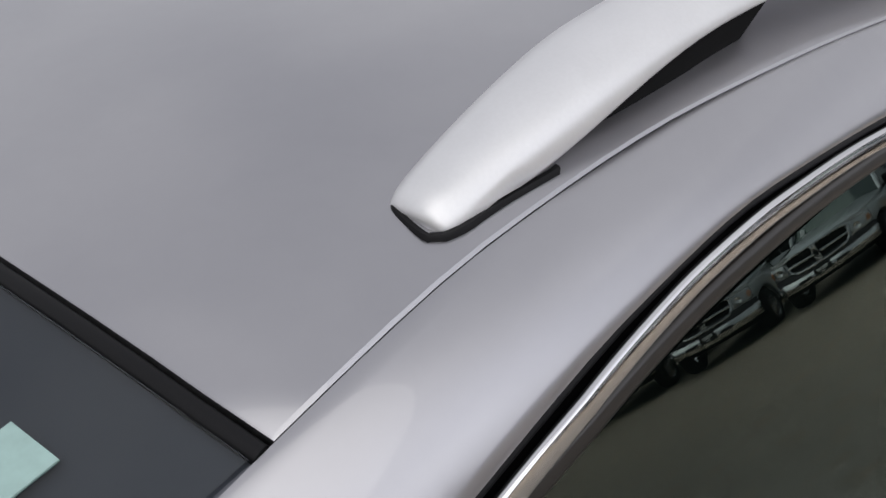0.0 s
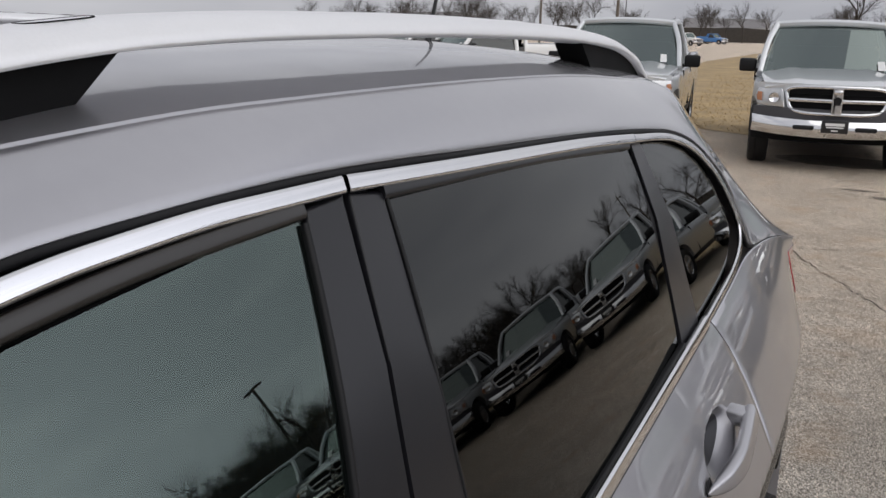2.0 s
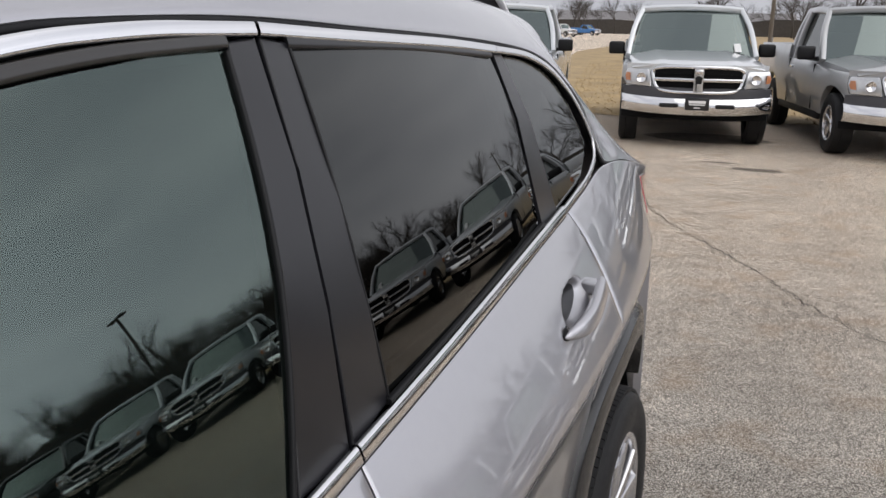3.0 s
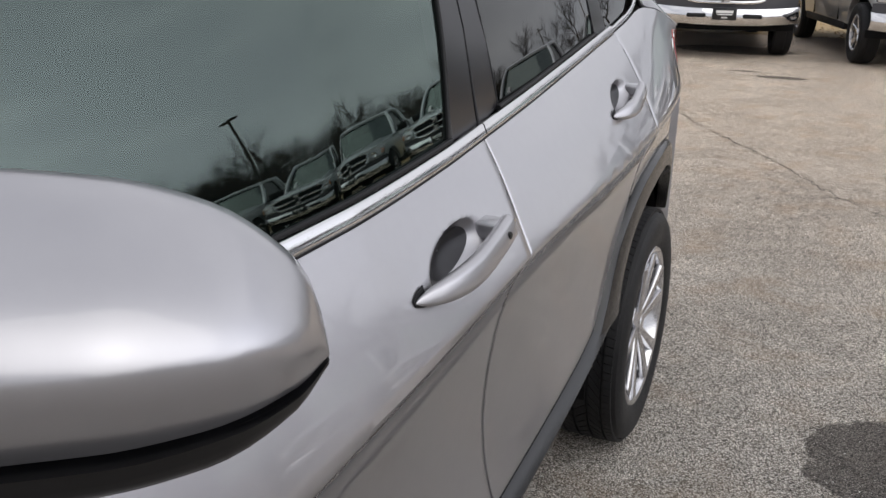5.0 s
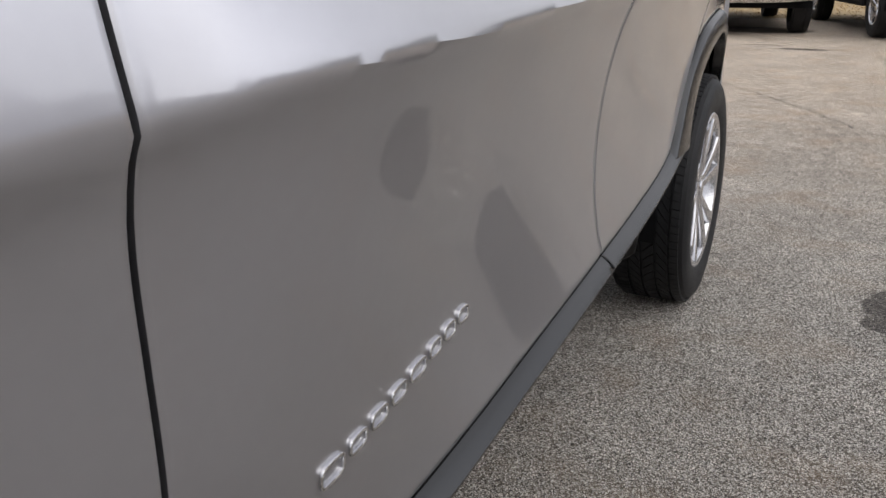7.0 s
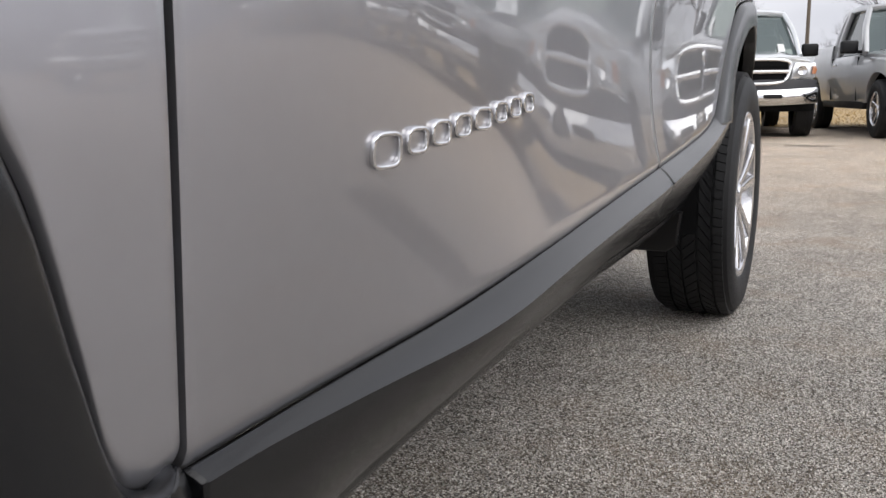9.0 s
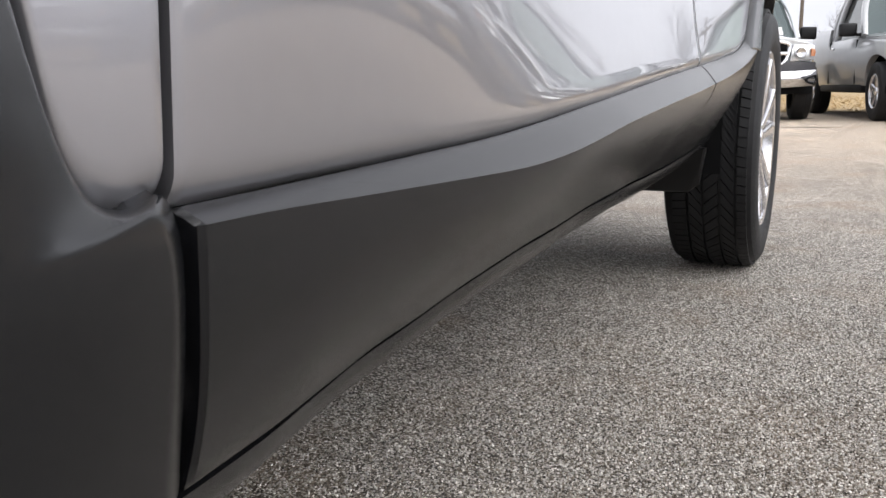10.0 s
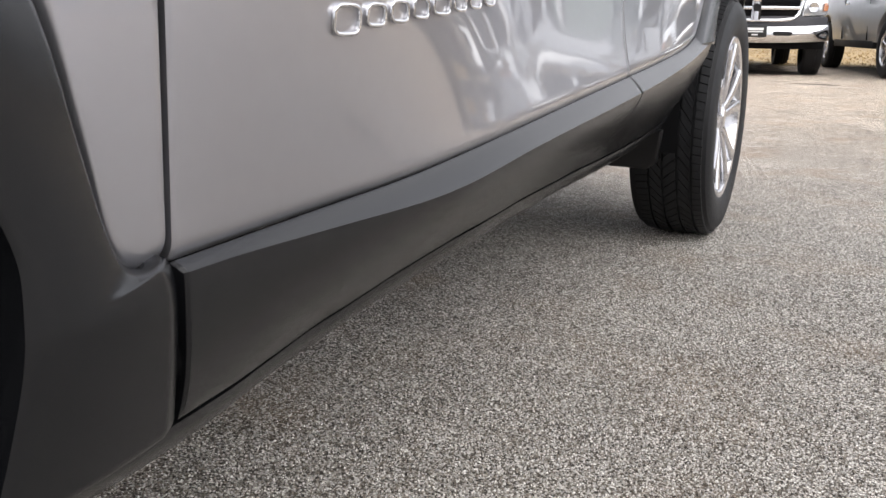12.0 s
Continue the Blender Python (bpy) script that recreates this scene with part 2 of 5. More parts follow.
def slab(outline, thick, place, bevel=0.0, seg=1):
    """A plate from a flat outline: place(a, b, depth) gives the point of outline (a, b) at a depth from its face."""
    bm = bmesh.new()
    top = [bm.verts.new(place(a, b, 0)) for a, b in outline]
    low = [bm.verts.new(place(a, b, thick)) for a, b in outline]
    f = bm.faces.new(top)
    bm.faces.new(low[::-1])
    n = len(top)
    for i in range(n):
        bm.faces.new((top[i], low[i], low[(i + 1) % n], top[(i + 1) % n]))
    if bevel:
        bmesh.ops.bevel(bm, geom=list(f.edges), offset=bevel, segments=seg, affect="EDGES", profile=0.5)
    bmesh.ops.triangulate(bm, faces=[q for q in bm.faces if len(q.verts) > 4])
    return bm


# ---- the silver car ----
MID = 0.05          # middle of the car across
AXLE_F, AXLE_R = -0.13, 2.70
crease = spline([(-0.9, 0.86), (-0.3, 0.92), (0.33, 0.946), (0.45, 0.962), (0.6, 0.970), (0.8, 0.976), (1.0, 0.986), (1.16, 0.997), (1.36, 1.009), (1.7, 1.013), (2.1, 1.012), (2.4, 1.012), (3.4, 1.03)])
side = spline([(-0.95, 0.74), (-0.7, 0.87), (-0.3, 0.930), (0.33, 0.955), (0.40, 0.974), (0.5, 0.988), (0.6, 0.993), (1.0, 0.991), (1.36, 0.987), (1.8, 0.981), (2.2, 0.965), (2.6, 0.937), (2.95, 0.896), (3.2, 0.83), (3.4, 0.72)])
low_side = spline([(-0.95, 0.705), (-0.7, 0.835), (-0.3, 0.895), (0.33, 0.911), (0.7, 0.916), (1.3, 0.917), (1.8, 0.915), (2.2, 0.908), (2.6, 0.897), (2.95, 0.870), (3.2, 0.815), (3.4, 0.705)])
belt = spline([(-0.5, 1.09), (0.1, 1.16), (0.352, 1.166), (0.5, 1.155), (0.78, 1.144), (1.02, 1.145), (1.23, 1.151), (1.4, 1.161), (1.6, 1.174), (1.9, 1.197), (2.1, 1.213), (2.27, 1.226), (2.44, 1.241), (2.66, 1.262), (2.8, 1.255), (3.0, 1.23), (3.2, 1.19), (3.4, 1.14)])
clad_top = spline([(0.2, 0.463), (0.34, 0.463), (0.6, 0.470), (0.9, 0.492), (1.2, 0.515), (1.452, 0.533), (1.7, 0.55), (1.95, 0.572), (2.1, 0.60), (2.3, 0.66)])
clad_crease = spline([(0.2, 0.453), (0.36, 0.454), (0.5, 0.451), (0.65, 0.449), (0.95, 0.471), (1.43, 0.502), (1.7, 0.522), (2.0, 0.553), (2.3, 0.60)])
clad_foot = spline([(0.2, 0.89, 0.340), (0.34, 0.885, 0.335), (0.45, 0.868, 0.328), (0.55, 0.842, 0.320), (0.65, 0.831, 0.323), (0.8, 0.83, 0.334), (1.0, 0.83, 0.344), (1.2, 0.82, 0.347), (1.4, 0.805, 0.343), (1.6, 0.795, 0.342), (1.8, 0.80, 0.347), (2.0, 0.81, 0.36), (2.3, 0.83, 0.40)])
cut_mid = spline([(0.30, 1.50), (0.365, 1.489), (0.50, 1.455), (0.57, 1.428), (0.69, 1.406), (0.77, 1.398), (0.87, 1.387), (0.95, 1.371), (1.006, 1.358), (1.04, 1.363), (1.08, 1.374), (1.127, 1.384), (1.17, 1.388), (1.30, 1.404), (1.43, 1.430), (1.58, 1.456)])
cut_rear = spline([(0.30, 2.2), (0.40, 2.10), (0.57, 2.04), (0.643, 2.13), (0.785, 2.262), (0.87, 2.305), (0.95, 2.316), (1.03, 2.322), (1.106, 2.332), (1.166, 2.325), (1.218, 2.301), (1.26, 2.26), (1.4, 2.2)])
door_cut = spline([(0.30, 0.363), (0.46, 0.354), (0.70, 0.351), (0.794, 0.346), (0.87, 0.339), (0.91, 0.334), (0.943, 0.328), (1.04, 0.325), (1.09, 0.331), (1.128, 0.339), (1.16, 0.348), (1.30, 0.36)])


def win_x(y, z):
    """The side glass: leaning in, slightly barrelled, drawn in towards the rear."""
    return 1.328 - 0.36 * z - 0.045 * max(0, y - 1.0) + 0.0165 * (1 - ((z - 1.36) / 0.2) ** 2)


def side_x(y, z):
    """The painted flank: a soft shoulder line, tucked in below, leaning in above."""
    zc, zb, x = crease(y), belt(y), side(y)
    d = z - zc
    s = math.sqrt(d * d + 0.004**2) - 0.004
    if d > 0:
        t = s / (zb - zc)
        return x - (x - min(x, win_x(y, zb) + 0.004)) * (0.93 * t + 0.07 * t * t)
    ahead_by = max(0, min(1, (0.95 - y) / 0.55))
    q = 0.018 + 0.011 * max(0, min(1, (1.4 - y) / 1.0)) + 0.003 * ahead_by
    u, flare = s / 0.45, 2.3 - 2.8 * ahead_by * ahead_by * (3 - 2 * ahead_by)
    return x - q * (1 - math.exp(-s / 0.045)) - max(0, x - low_side(y) - q) * u * (1 + flare * (1 - u))


def scoop(y, z, cy, cz, ry=0.088, rz=0.033, deep=0.030):
    r = ((y - cy) / ry) ** 2 + ((z - cz - 0.1 * (y - cy)) / rz) ** 2
    return deep * (1 - r) ** 1.1 if r < 1 else 0.0


CUP_F, CUP_R = (1.180, 1.062), (2.108, 1.112)


def flank(front, rear, low, high, cup=None, roll=0.007, mid=None):
    """A painted side panel between two cut lines and two height lines."""
    def fn(u, v):
        z = 0.9
        for _ in range(9):
            y = front(z) + (rear(z) - front(z)) * u
            z = low(y) + (high(y) - low(y)) * v
            if mid:
                z = low(y) + (mid(y) - low(y)) * v / 0.66 if v < 0.66 else mid(y) + (high(y) - mid(y)) * (v - 0.66) / 0.34
        x = side_x(y, z)
        if cup:
            x -= scoop(y, z, *cup)
        x -= roll * max(0, 1 - (z - low(y)) / 0.016) ** 2
        return x, y, z
    return fn


def near_cup(at, half, coarse, fine):
    """Steps from 0 to 1 with close spacing round the pressed cup."""
    a, b = max(0.02, at - half), min(0.98, at + half)
    out = [0, 0.0025, 0.005, 0.009, 0.013, 0.018, 0.024] + steps(0.024, a, int(coarse * a) + 1)[1:-1] + steps(a, b, fine) + steps(b, 0.995, int(coarse * (1 - b)) + 1)[1:-1] + [0.9975, 1]
    return out


def flipped(ob, parent=None):
    """The same part on the other side of the car."""
    me = ob.data.copy()
    me.transform(Matrix.Translation((2 * MID, 0, 0)) @ Matrix.Scale(-1, 4, (1, 0, 0)))
    me.flip_normals()
    twin = new(ob.name.split(".")[0], me)
    twin.parent = parent or ob.parent
    if "label" in ob:
        twin["label"] = ob["label"]
    return twin


car = thing("sport_utility_car", "parked silver metallic compact SUV with dark cladding and roof rails", "car")
both = []           # parts to repeat on the far side

top_of_paint = lambda y: belt(y) - 0.001
foot_of_paint = lambda y: clad_top(y) - 0.005
front_door = part("front_door", patch(flank(lambda z: door_cut(z) + 0.0028, lambda z: cut_mid(z) - 0.0016, foot_of_paint, top_of_paint, CUP_F),
                  near_cup(0.815, 0.10, 70, 80), near_cup(0.855, 0.085, 70, 44)), SILVER, car, "silver front door")
rear_door = part("rear_door", patch(flank(lambda z: cut_mid(z) + 0.0016, lambda z: cut_rear(z) - 0.003, foot_of_paint, top_of_paint, CUP_R),
                 near_cup(0.78, 0.13, 70, 80), near_cup(0.84, 0.10, 70, 44)), SILVER, car, "silver rear door")
arch_top = spline([(2.2, 0.80), (2.44, 0.87), (2.70, 0.893), (2.95, 0.865), (3.12, 0.765), (3.24, 0.61), (3.4, 0.50)])
quarter = part("rear_quarter_panel", patch(flank(lambda z: cut_rear(max(z, 0.92)) + 0.003, lambda z: 3.39, arch_top, top_of_paint),
               edged(0, 1, 60, 0.003), edged(0, 1, 40, 0.005)), SILVER, car)
fender_foot = spline([(-0.9, 0.62), (-0.62, 0.62), (-0.50, 0.69), (-0.34, 0.80), (-0.13, 0.842), (0.08, 0.812), (0.208, 0.72), (0.271, 0.615), (0.292, 0.537), (0.305, 0.482), (0.316, 0.464), (0.330, 0.459), (0.345, 0.463)])
fender = part("front_fender", patch(flank(lambda z: -0.88, lambda z: door_cut(z) - 0.0024, fender_foot, top_of_paint, mid=crease),
              [0] + steps(0.002, 0.92, 60) + steps(0.92, 0.997, 40)[1:] + [1], [0, 0.003, 0.006, 0.010, 0.015, 0.020, 0.027] + steps(0.035, 0.995, 40) + [1]), SILVER, car, "silver front fender")
both += [front_door, rear_door, quarter, fender]

# roof, its side rails of sheet metal, windscreen
seam = path([(0.86, -0.10, 1.12), (0.80, 0.5, 1.385), (0.755, 0.84, 1.545), (0.727, 1.0, 1.583), (0.706, 1.2, 1.605), (0.702, 1.4, 1.617),
             (0.69, 1.7, 1.62), (0.675, 2.0, 1.617), (0.655, 2.35, 1.60), (0.635, 2.65, 1.57), (0.615, 2.9, 1.49), (0.62, 3.1, 1.35), (0.64, 3.22, 1.22)])
gutter_yz = [(0.06, 1.150), (0.30, 1.176), (0.335, 1.206), (0.385, 1.257), (0.62, 1.402), (0.915, 1.510), (1.05, 1.546), (1.2, 1.568), (1.4, 1.573), (1.7, 1.563), (2.0, 1.551), (2.32, 1.529), (2.45, 1.506), (2.55, 1.462), (2.635, 1.388), (2.66, 1.318), (2.70, 1.270), (2.9, 1.247), (3.1, 1.213), (3.25, 1.182)]
gutter_yz = [(y, z - (0.007 if y < 1 else 0.004 if y < 2.6 else 0.0)) for y, z in gutter_yz]
gutter = path([(win_x(y, z) + 0.006, y, z) for y, z in gutter_yz])


def roof_side(u, v):
    a, b = Vector(gutter(u)), Vector(seam(u))
    p = a.lerp(b, v)
    return p + Vector((0.75, 0, 0.66)) * (0.006 * 4 * v * (1 - v))


both.append(part("roof_side_panel", patch(roof_side, edged(0, 1, 120, 0.002), edged(0, 1, 12, 0.05), out=(0.7, 0, 0.7)), SILVER, car))
seam_at = spline([(p[1], p[0], p[2]) for p in (seam(t) for t in steps(0.26, 0.90, 60))])
header = lambda w: 0.849 - 0.115 * (1 - w * w)


def roof_fn(u, v):
    w = -1 + 2 * u
    y = header(w) + (2.92 - header(w)) * v
    x, z = seam_at(max(y, 0.84))
    a = x - MID - 0.0012
    return MID + w * a, y, z - 0.12 * max(0, 0.84 - y) + 0.043 * (1 - abs(w) ** 5.4)


part("roof", patch(roof_fn, edged(0, 1, 40, 0.0015), edged(0, 1, 60, 0.0015), out=(0, 0, 1)), SILVER, car, "silver roof skin")


def screen_fn(u, v):
    w = -1 + 2 * u
    top = Vector(roof_fn(u, 0)) + Vector((0, -0.012, -0.004))
    low = Vector((MID + w * 0.80, -0.10 - 0.20 * (1 - w * w), 1.10 + 0.02 * (1 - w * w)))
    p = top.lerp(low, v)
    return p + Vector((0, -0.3, 0.7)) * (0.05 * 4 * v * (1 - v))


part("windscreen", patch(screen_fn, steps(0, 1, 24), steps(0, 1, 20), 0.004, 0, out=(0, -0.5, 0.8)), SCREEN_GLASS, car)
FRIT = material("black_frit_band", (0.20, 0.205, 0.235), 0.35, vary=0.05)
part("frit_band", patch(lambda u, v: Vector(screen_fn(u, 0.17 * v)) + Vector((0, 0.003, -0.006)), steps(0, 1, 24), steps(0, 1, 4), 0.002, 0, out=(0, -0.5, 0.8)), FRIT, car)
part("sensor_window", patch(lambda u, v: Vector(screen_fn(0.940 + 0.021 * u, 0.042 + 0.045 * v)) + Vector((0, -0.0005, 0.001)), steps(0, 1, 4), steps(0, 1, 4), 0.002, 0, out=(0, -0.5, 0.8)),
     material("pale_teal_label", (0.36, 0.52, 0.49), 0.5, vary=0.12, scale=150), car)
edge = [Vector(roof_fn(u, 0)) + Vector((0, -0.006, -0.006)) for u in steps(0, 1, 40)]
part("windscreen_seal", sweep(edge, round_profile(0.010, 0.010, 0.004), up=(0, -0.4, 1)), SEAL, car)
pillar_edge = [Vector(seam(t)) + Vector((-0.008, 0, -0.004)) for t in steps(0.0, 0.265, 20)]
both.append(part("pillar_seal", sweep(pillar_edge, round_profile(0.012, 0.010, 0.004), up=(0.5, -0.3, 1)), SEAL, car))

# side windows
glass = lambda off: (lambda y, z, d: (win_x(y, z) + off - d, y, z))


def pane(low, high, bulge=0.0, off=-0.0045):
    a, b = path(low), path(high)

    def fn(u, v):
        p, q = a(u), b(u)
        y, z = p[0] + (q[0] - p[0]) * v, p[1] + (q[1] - p[1]) * v
        return win_x(y, z) + off + bulge * 4 * u * (1 - u), y, z
    return patch(fn, steps(0, 1, 32), steps(0, 1, 14), 0.004, 0)


window_f = part("front_window", pane([(0.585, 1.16), (0.9, 1.155), (1.30, 1.165)], [(0.56, 1.318), (0.75, 1.41), (0.957, 1.484), (1.064, 1.508), (1.153, 1.521), (1.27, 1.532), (1.404, 1.544)], 0.006), CLEAR_GLASS, car, "green-tinted front window")
window_r = part("rear_window", pane([(1.455, 1.17), (1.8, 1.20), (2.125, 1.215)], [(1.489, 1.546), (1.78, 1.537), (2.15, 1.520)], 0.0055), PRIVACY_GLASS, car, "dark privacy glass rear window")
window_q = part("quarter_window", pane([(2.21, 1.22), (2.44, 1.25), (2.53, 1.285), (2.58, 1.315)], [(2.18, 1.519), (2.369, 1.50), (2.515, 1.442), (2.585, 1.33)]), PRIVACY_GLASS, car, "dark privacy glass quarter window")
for w in (window_f, window_r, window_q):
    w.visible_shadow = False
both += [window_f, window_r, window_q]


def applique(outline, name, mat, off=0.0, thick=0.012, bevel=0.003, label=""):
    both.append(part(name, slab(outline, thick, glass(off), bevel, 2), mat, car, label))


applique([(1.286, 1.172), (1.382, 1.172), (1.401, 1.30), (1.426, 1.43), (1.449, 1.549), (1.398, 1.545), (1.351, 1.35)], "pillar_applique", SATIN_BLACK, 0.001, label="satin black B-pillar cover")
applique([(1.3885, 1.172), (1.476, 1.186), (1.477, 1.28), (1.484, 1.39), (1.502, 1.543), (1.455, 1.549), (1.432, 1.43), (1.4065, 1.30)], "pillar_applique", SATIN_BLACK, 0.001, label="satin black B-pillar cover")
applique([(2.134, 1.222), (2.245, 1.236), (2.232, 1.40), (2.198, 1.517), (2.150, 1.517), (2.162, 1.41)], "pillar_applique", SATIN_BLACK, 0.0, label="satin black C-pillar cover")
applique([(2.105, 1.218), (2.131, 1.222), (2.159, 1.41), (2.147, 1.517), (2.130, 1.517), (2.143, 1.41)], "window_seal", SEAL, -0.004)
applique([(0.366, 1.186), (0.592, 1.168), (0.578, 1.315), (0.566, 1.345), (0.45, 1.268), (0.39, 1.225)], "mirror_sail", BLACK_PLASTIC, 0.002, 0.02, 0.004, "black mirror mounting panel")


def on_glass(points, off, n):
    c = path(points)
    return [(win_x(y, z) + off, y, z) for y, z in (c(t) for t in steps(0, 1, n))]


def ribbon(points, width, name, mat, off=0.004, high=0.007, n=60, label=""):
    prof = round_profile(width, high, min(width, high) * 0.42, 4)
    both.append(part(name, sweep(on_glass(points, off, n), prof, up=(0.94, 0, 0.34)), mat, car, label))


ribbon([(0.358, 1.17), (0.362, 1.188), (0.405, 1.236), (0.62, 1.380), (0.927, 1.491), (0.973, 1.506), (1.045, 1.526), (1.12, 1.541), (1.21, 1.551), (1.333, 1.556), (1.447, 1.556)], 0.0145, "chrome_trim", CHROME, label="bright chrome window trim", n=90)
ribbon([(1.453, 1.556), (1.62, 1.549), (1.96, 1.536), (2.16, 1.524)], 0.0145, "chrome_trim", CHROME, label="bright chrome window trim")
ribbon([(2.162, 1.524), (2.32, 1.512), (2.44, 1.488), (2.53, 1.446), (2.61, 1.37), (2.632, 1.318), (2.60, 1.284), (2.50, 1.258), (2.36, 1.242), (2.262, 1.232)], 0.0125, "chrome_trim", CHROME, label="bright chrome window trim", n=90)
ribbon([(y, belt(y) + 0.010) for y in steps(0.352, 1.3835, 16)], 0.0195, "belt_trim", CHROME, 0.006, 0.010, 90, "bright chrome belt strip")
ribbon([(y, belt(y) + 0.010) for y in steps(1.3875, 2.262, 14)], 0.0195, "belt_trim", CHROME, 0.006, 0.010, 80, "bright chrome belt strip")
ribbon([(y, belt(y) + 0.000) for y in steps(0.352, 1.3835, 16)], 0.004, "belt_seal", SEAL, 0.006, 0.008, 90)
ribbon([(y, belt(y) + 0.000) for y in steps(1.3875, 2.262, 14)], 0.004, "belt_seal", SEAL, 0.006, 0.008, 80)
ribbon([(y, belt(y) + 0.022) for y in steps(0.59, 1.28, 12)], 0.006, "window_seal", SEAL, 0.002, 0.010, 40)
ribbon([(y, belt(y) + 0.022) for y in steps(1.47, 2.13, 12)], 0.006, "window_seal", SEAL, 0.002, 0.010, 40)
ribbon([(y, z - 0.005) for y, z in gutter_yz], 0.010, "roof_gutter_seal", SEAL, -0.003, 0.010, 120)
ribbon([(0.58, 1.335), (0.75, 1.418), (0.957, 1.489), (1.064, 1.515), (1.153, 1.529), (1.26, 1.539), (1.395, 1.545)], 0.014, "window_frame", TRIM_BROWN, -0.001, 0.010, 60)
ribbon([(1.499, 1.543), (1.78, 1.535), (2.135, 1.517)], 0.014, "window_frame", SATIN_BLACK, -0.001, 0.010, 40)
ribbon([(1.283, 1.175), (1.348, 1.35), (1.395, 1.535)], 0.006, "window_seal", SEAL, -0.003, 0.008, 20)
ribbon([(1.478, 1.19), (1.479, 1.28), (1.486, 1.39), (1.504, 1.538)], 0.004, "window_seal", SEAL, -0.003, 0.008, 20)

# roof rails
rail_line = [(0.694, 0.968, 1.587), (0.687, 1.00, 1.600), (0.677, 1.06, 1.621), (0.664, 1.14, 1.642), (0.652, 1.24, 1.657), (0.645, 1.35, 1.667), (0.640, 1.5, 1.673), (0.63, 1.756, 1.676), (0.599, 2.109, 1.672), (0.575, 2.397, 1.658), (0.558, 2.58, 1.629), (0.548, 2.688, 1.6), (0.546, 2.735, 1.584)]


def roof_rail(line, mirror=False):
    m = [((2 * MID - x) if mirror else x, y, z) for x, y, z in line]
    c = path(m)
    i = -1 if mirror else 1
    prof = [(-0.0335, -0.003), (-0.034, 0.001), (-0.029, 0.0068), (-0.017, 0.0103), (-0.002, 0.0117), (0.011, 0.0106), (0.022, 0.0068), (0.031, 0.0005), (0.0365, -0.0075), (0.0355, -0.010), (0.012, -0.0125), (-0.022, -0.0115)]
    prof = [(a * i, b) for a, b in prof][::i]
    ends = lambda t: 0.30 + 0.24 * min(1, min(t, 1 - t) / 0.012) ** 0.5 + 0.46 * (lambda q: q * q * (3 - 2 * q))(min(1, min(t, 1 - t) / 0.13))
    pts = [c(t) for t in [0, 0.001, 0.003, 0.006] + steps(0.011, 0.989, 88) + [0.994, 0.997, 0.999, 1]]
    skin = lambda x, y: roof_fn((1 + (x - MID) / (seam_at(min(max(y, 0.84), 2.9))[0] - MID)) / 2, max(0, min(1, (y - 0.84) / 2.08)))[2]
    shape = sweep(pts, prof, scale=lambda t: (ends(t), 0.45 + 0.55 * min(1, min(t, 1 - t) / 0.03)))
    # near both feet the edges of the rail come down to the roof
    shape.verts.ensure_lookup_table()
    rim_at = [k if not mirror else 11 - k for k in (0, 8, 9, 11)]
    shares = [0, 0.001, 0.003, 0.006] + steps(0.011, 0.989, 88) + [0.994, 0.997, 0.999, 1]
    for r, t in enumerate(shares):
        near = max(0, min(1, (min(t, 1 - t) - 0.045) / 0.10))
        near = 1 - near * near * (3 - 2 * near)
        for k in rim_at:
            co = shape.verts[12 * r + k].co
            co.z -= near * max(0, min(0.007, co.z - skin(co.x, co.y) - 0.003))
    body = part("roof_rail", shape, RAIL, car, "satin aluminium roof rail")
    body.data.set_sharp_from_angle(angle=radians(85))
    for lo, hi in ((0.0, 0.205), (0.72, 1.0)):
        # a dark leg set back under the rail, and a thin gasket round its foot
        leg, gasket = bmesh.new(), bmesh.new()
        rows = []
        for t in steps(lo + (0.004 if lo == 0 else 0), hi - (0.004 if hi == 1 else 0), 30):
            x, y, z = c(t)
            k = ends(t) * 0.94
            foot = min(skin(x, y), z) - 0.012
            q = (t - lo) / (hi - lo)
            rake = -0.045 * max(0, q - 0.7) / 0.3 if lo == 0 else 0.05 * max(0, 0.25 - q) / 0.25
            rows.append([leg.verts.new((x + a, y + b, h)) for a, b, h in ((-0.0255 * k, rake, foot), (-0.0255 * k, 0, z - 0.006), (0.0255 * k, 0, z - 0.006), (0.0255 * k, rake, foot))])
        for r, s in zip(rows, rows[1:]):
            for i in range(3):
                leg.faces.new((r[i], r[i + 1], s[i + 1], s[i]))
        leg.faces.new(rows[0])
        leg.faces.new(rows[-1])
        part("rail_leg", leg, DARK, body, "black rail leg")
        g0, g1 = (0.0, 0.055) if lo == 0 else (0.955, 1.0)
        rim = []
        for t in steps(g0, g1, 16):
            x, y, z = c(t)
            rim.append((x, y, z, 0.035 * ends(t) + 0.0046))
        inb, out = (1.04, 0.97) if mirror else (0.97, 1.04)
        ring = [(x + w * out, y, z) for x, y, z, w in rim]
        other = [(x - w * inb, y, z) for x, y, z, w in rim]
        tip = rim[0] if lo == 0 else rim[-1]
        dy = -0.0040 if lo == 0 else 0.0040
        nose = [(tip[0] + tip[3] * math.cos(a) * (out if math.cos(a) > 0 else inb), tip[1] + dy * math.sin(a) ** 0.6, tip[2]) for a in steps(0, math.pi, 10)]
        loop = (ring[::-1] + nose[1:-1] + other) if lo == 0 else (ring + nose[1:-1] + other[::-1])
        # a low wall of rubber from the roof skin up to the rail's edge
        bm, prev = bmesh.new(), None
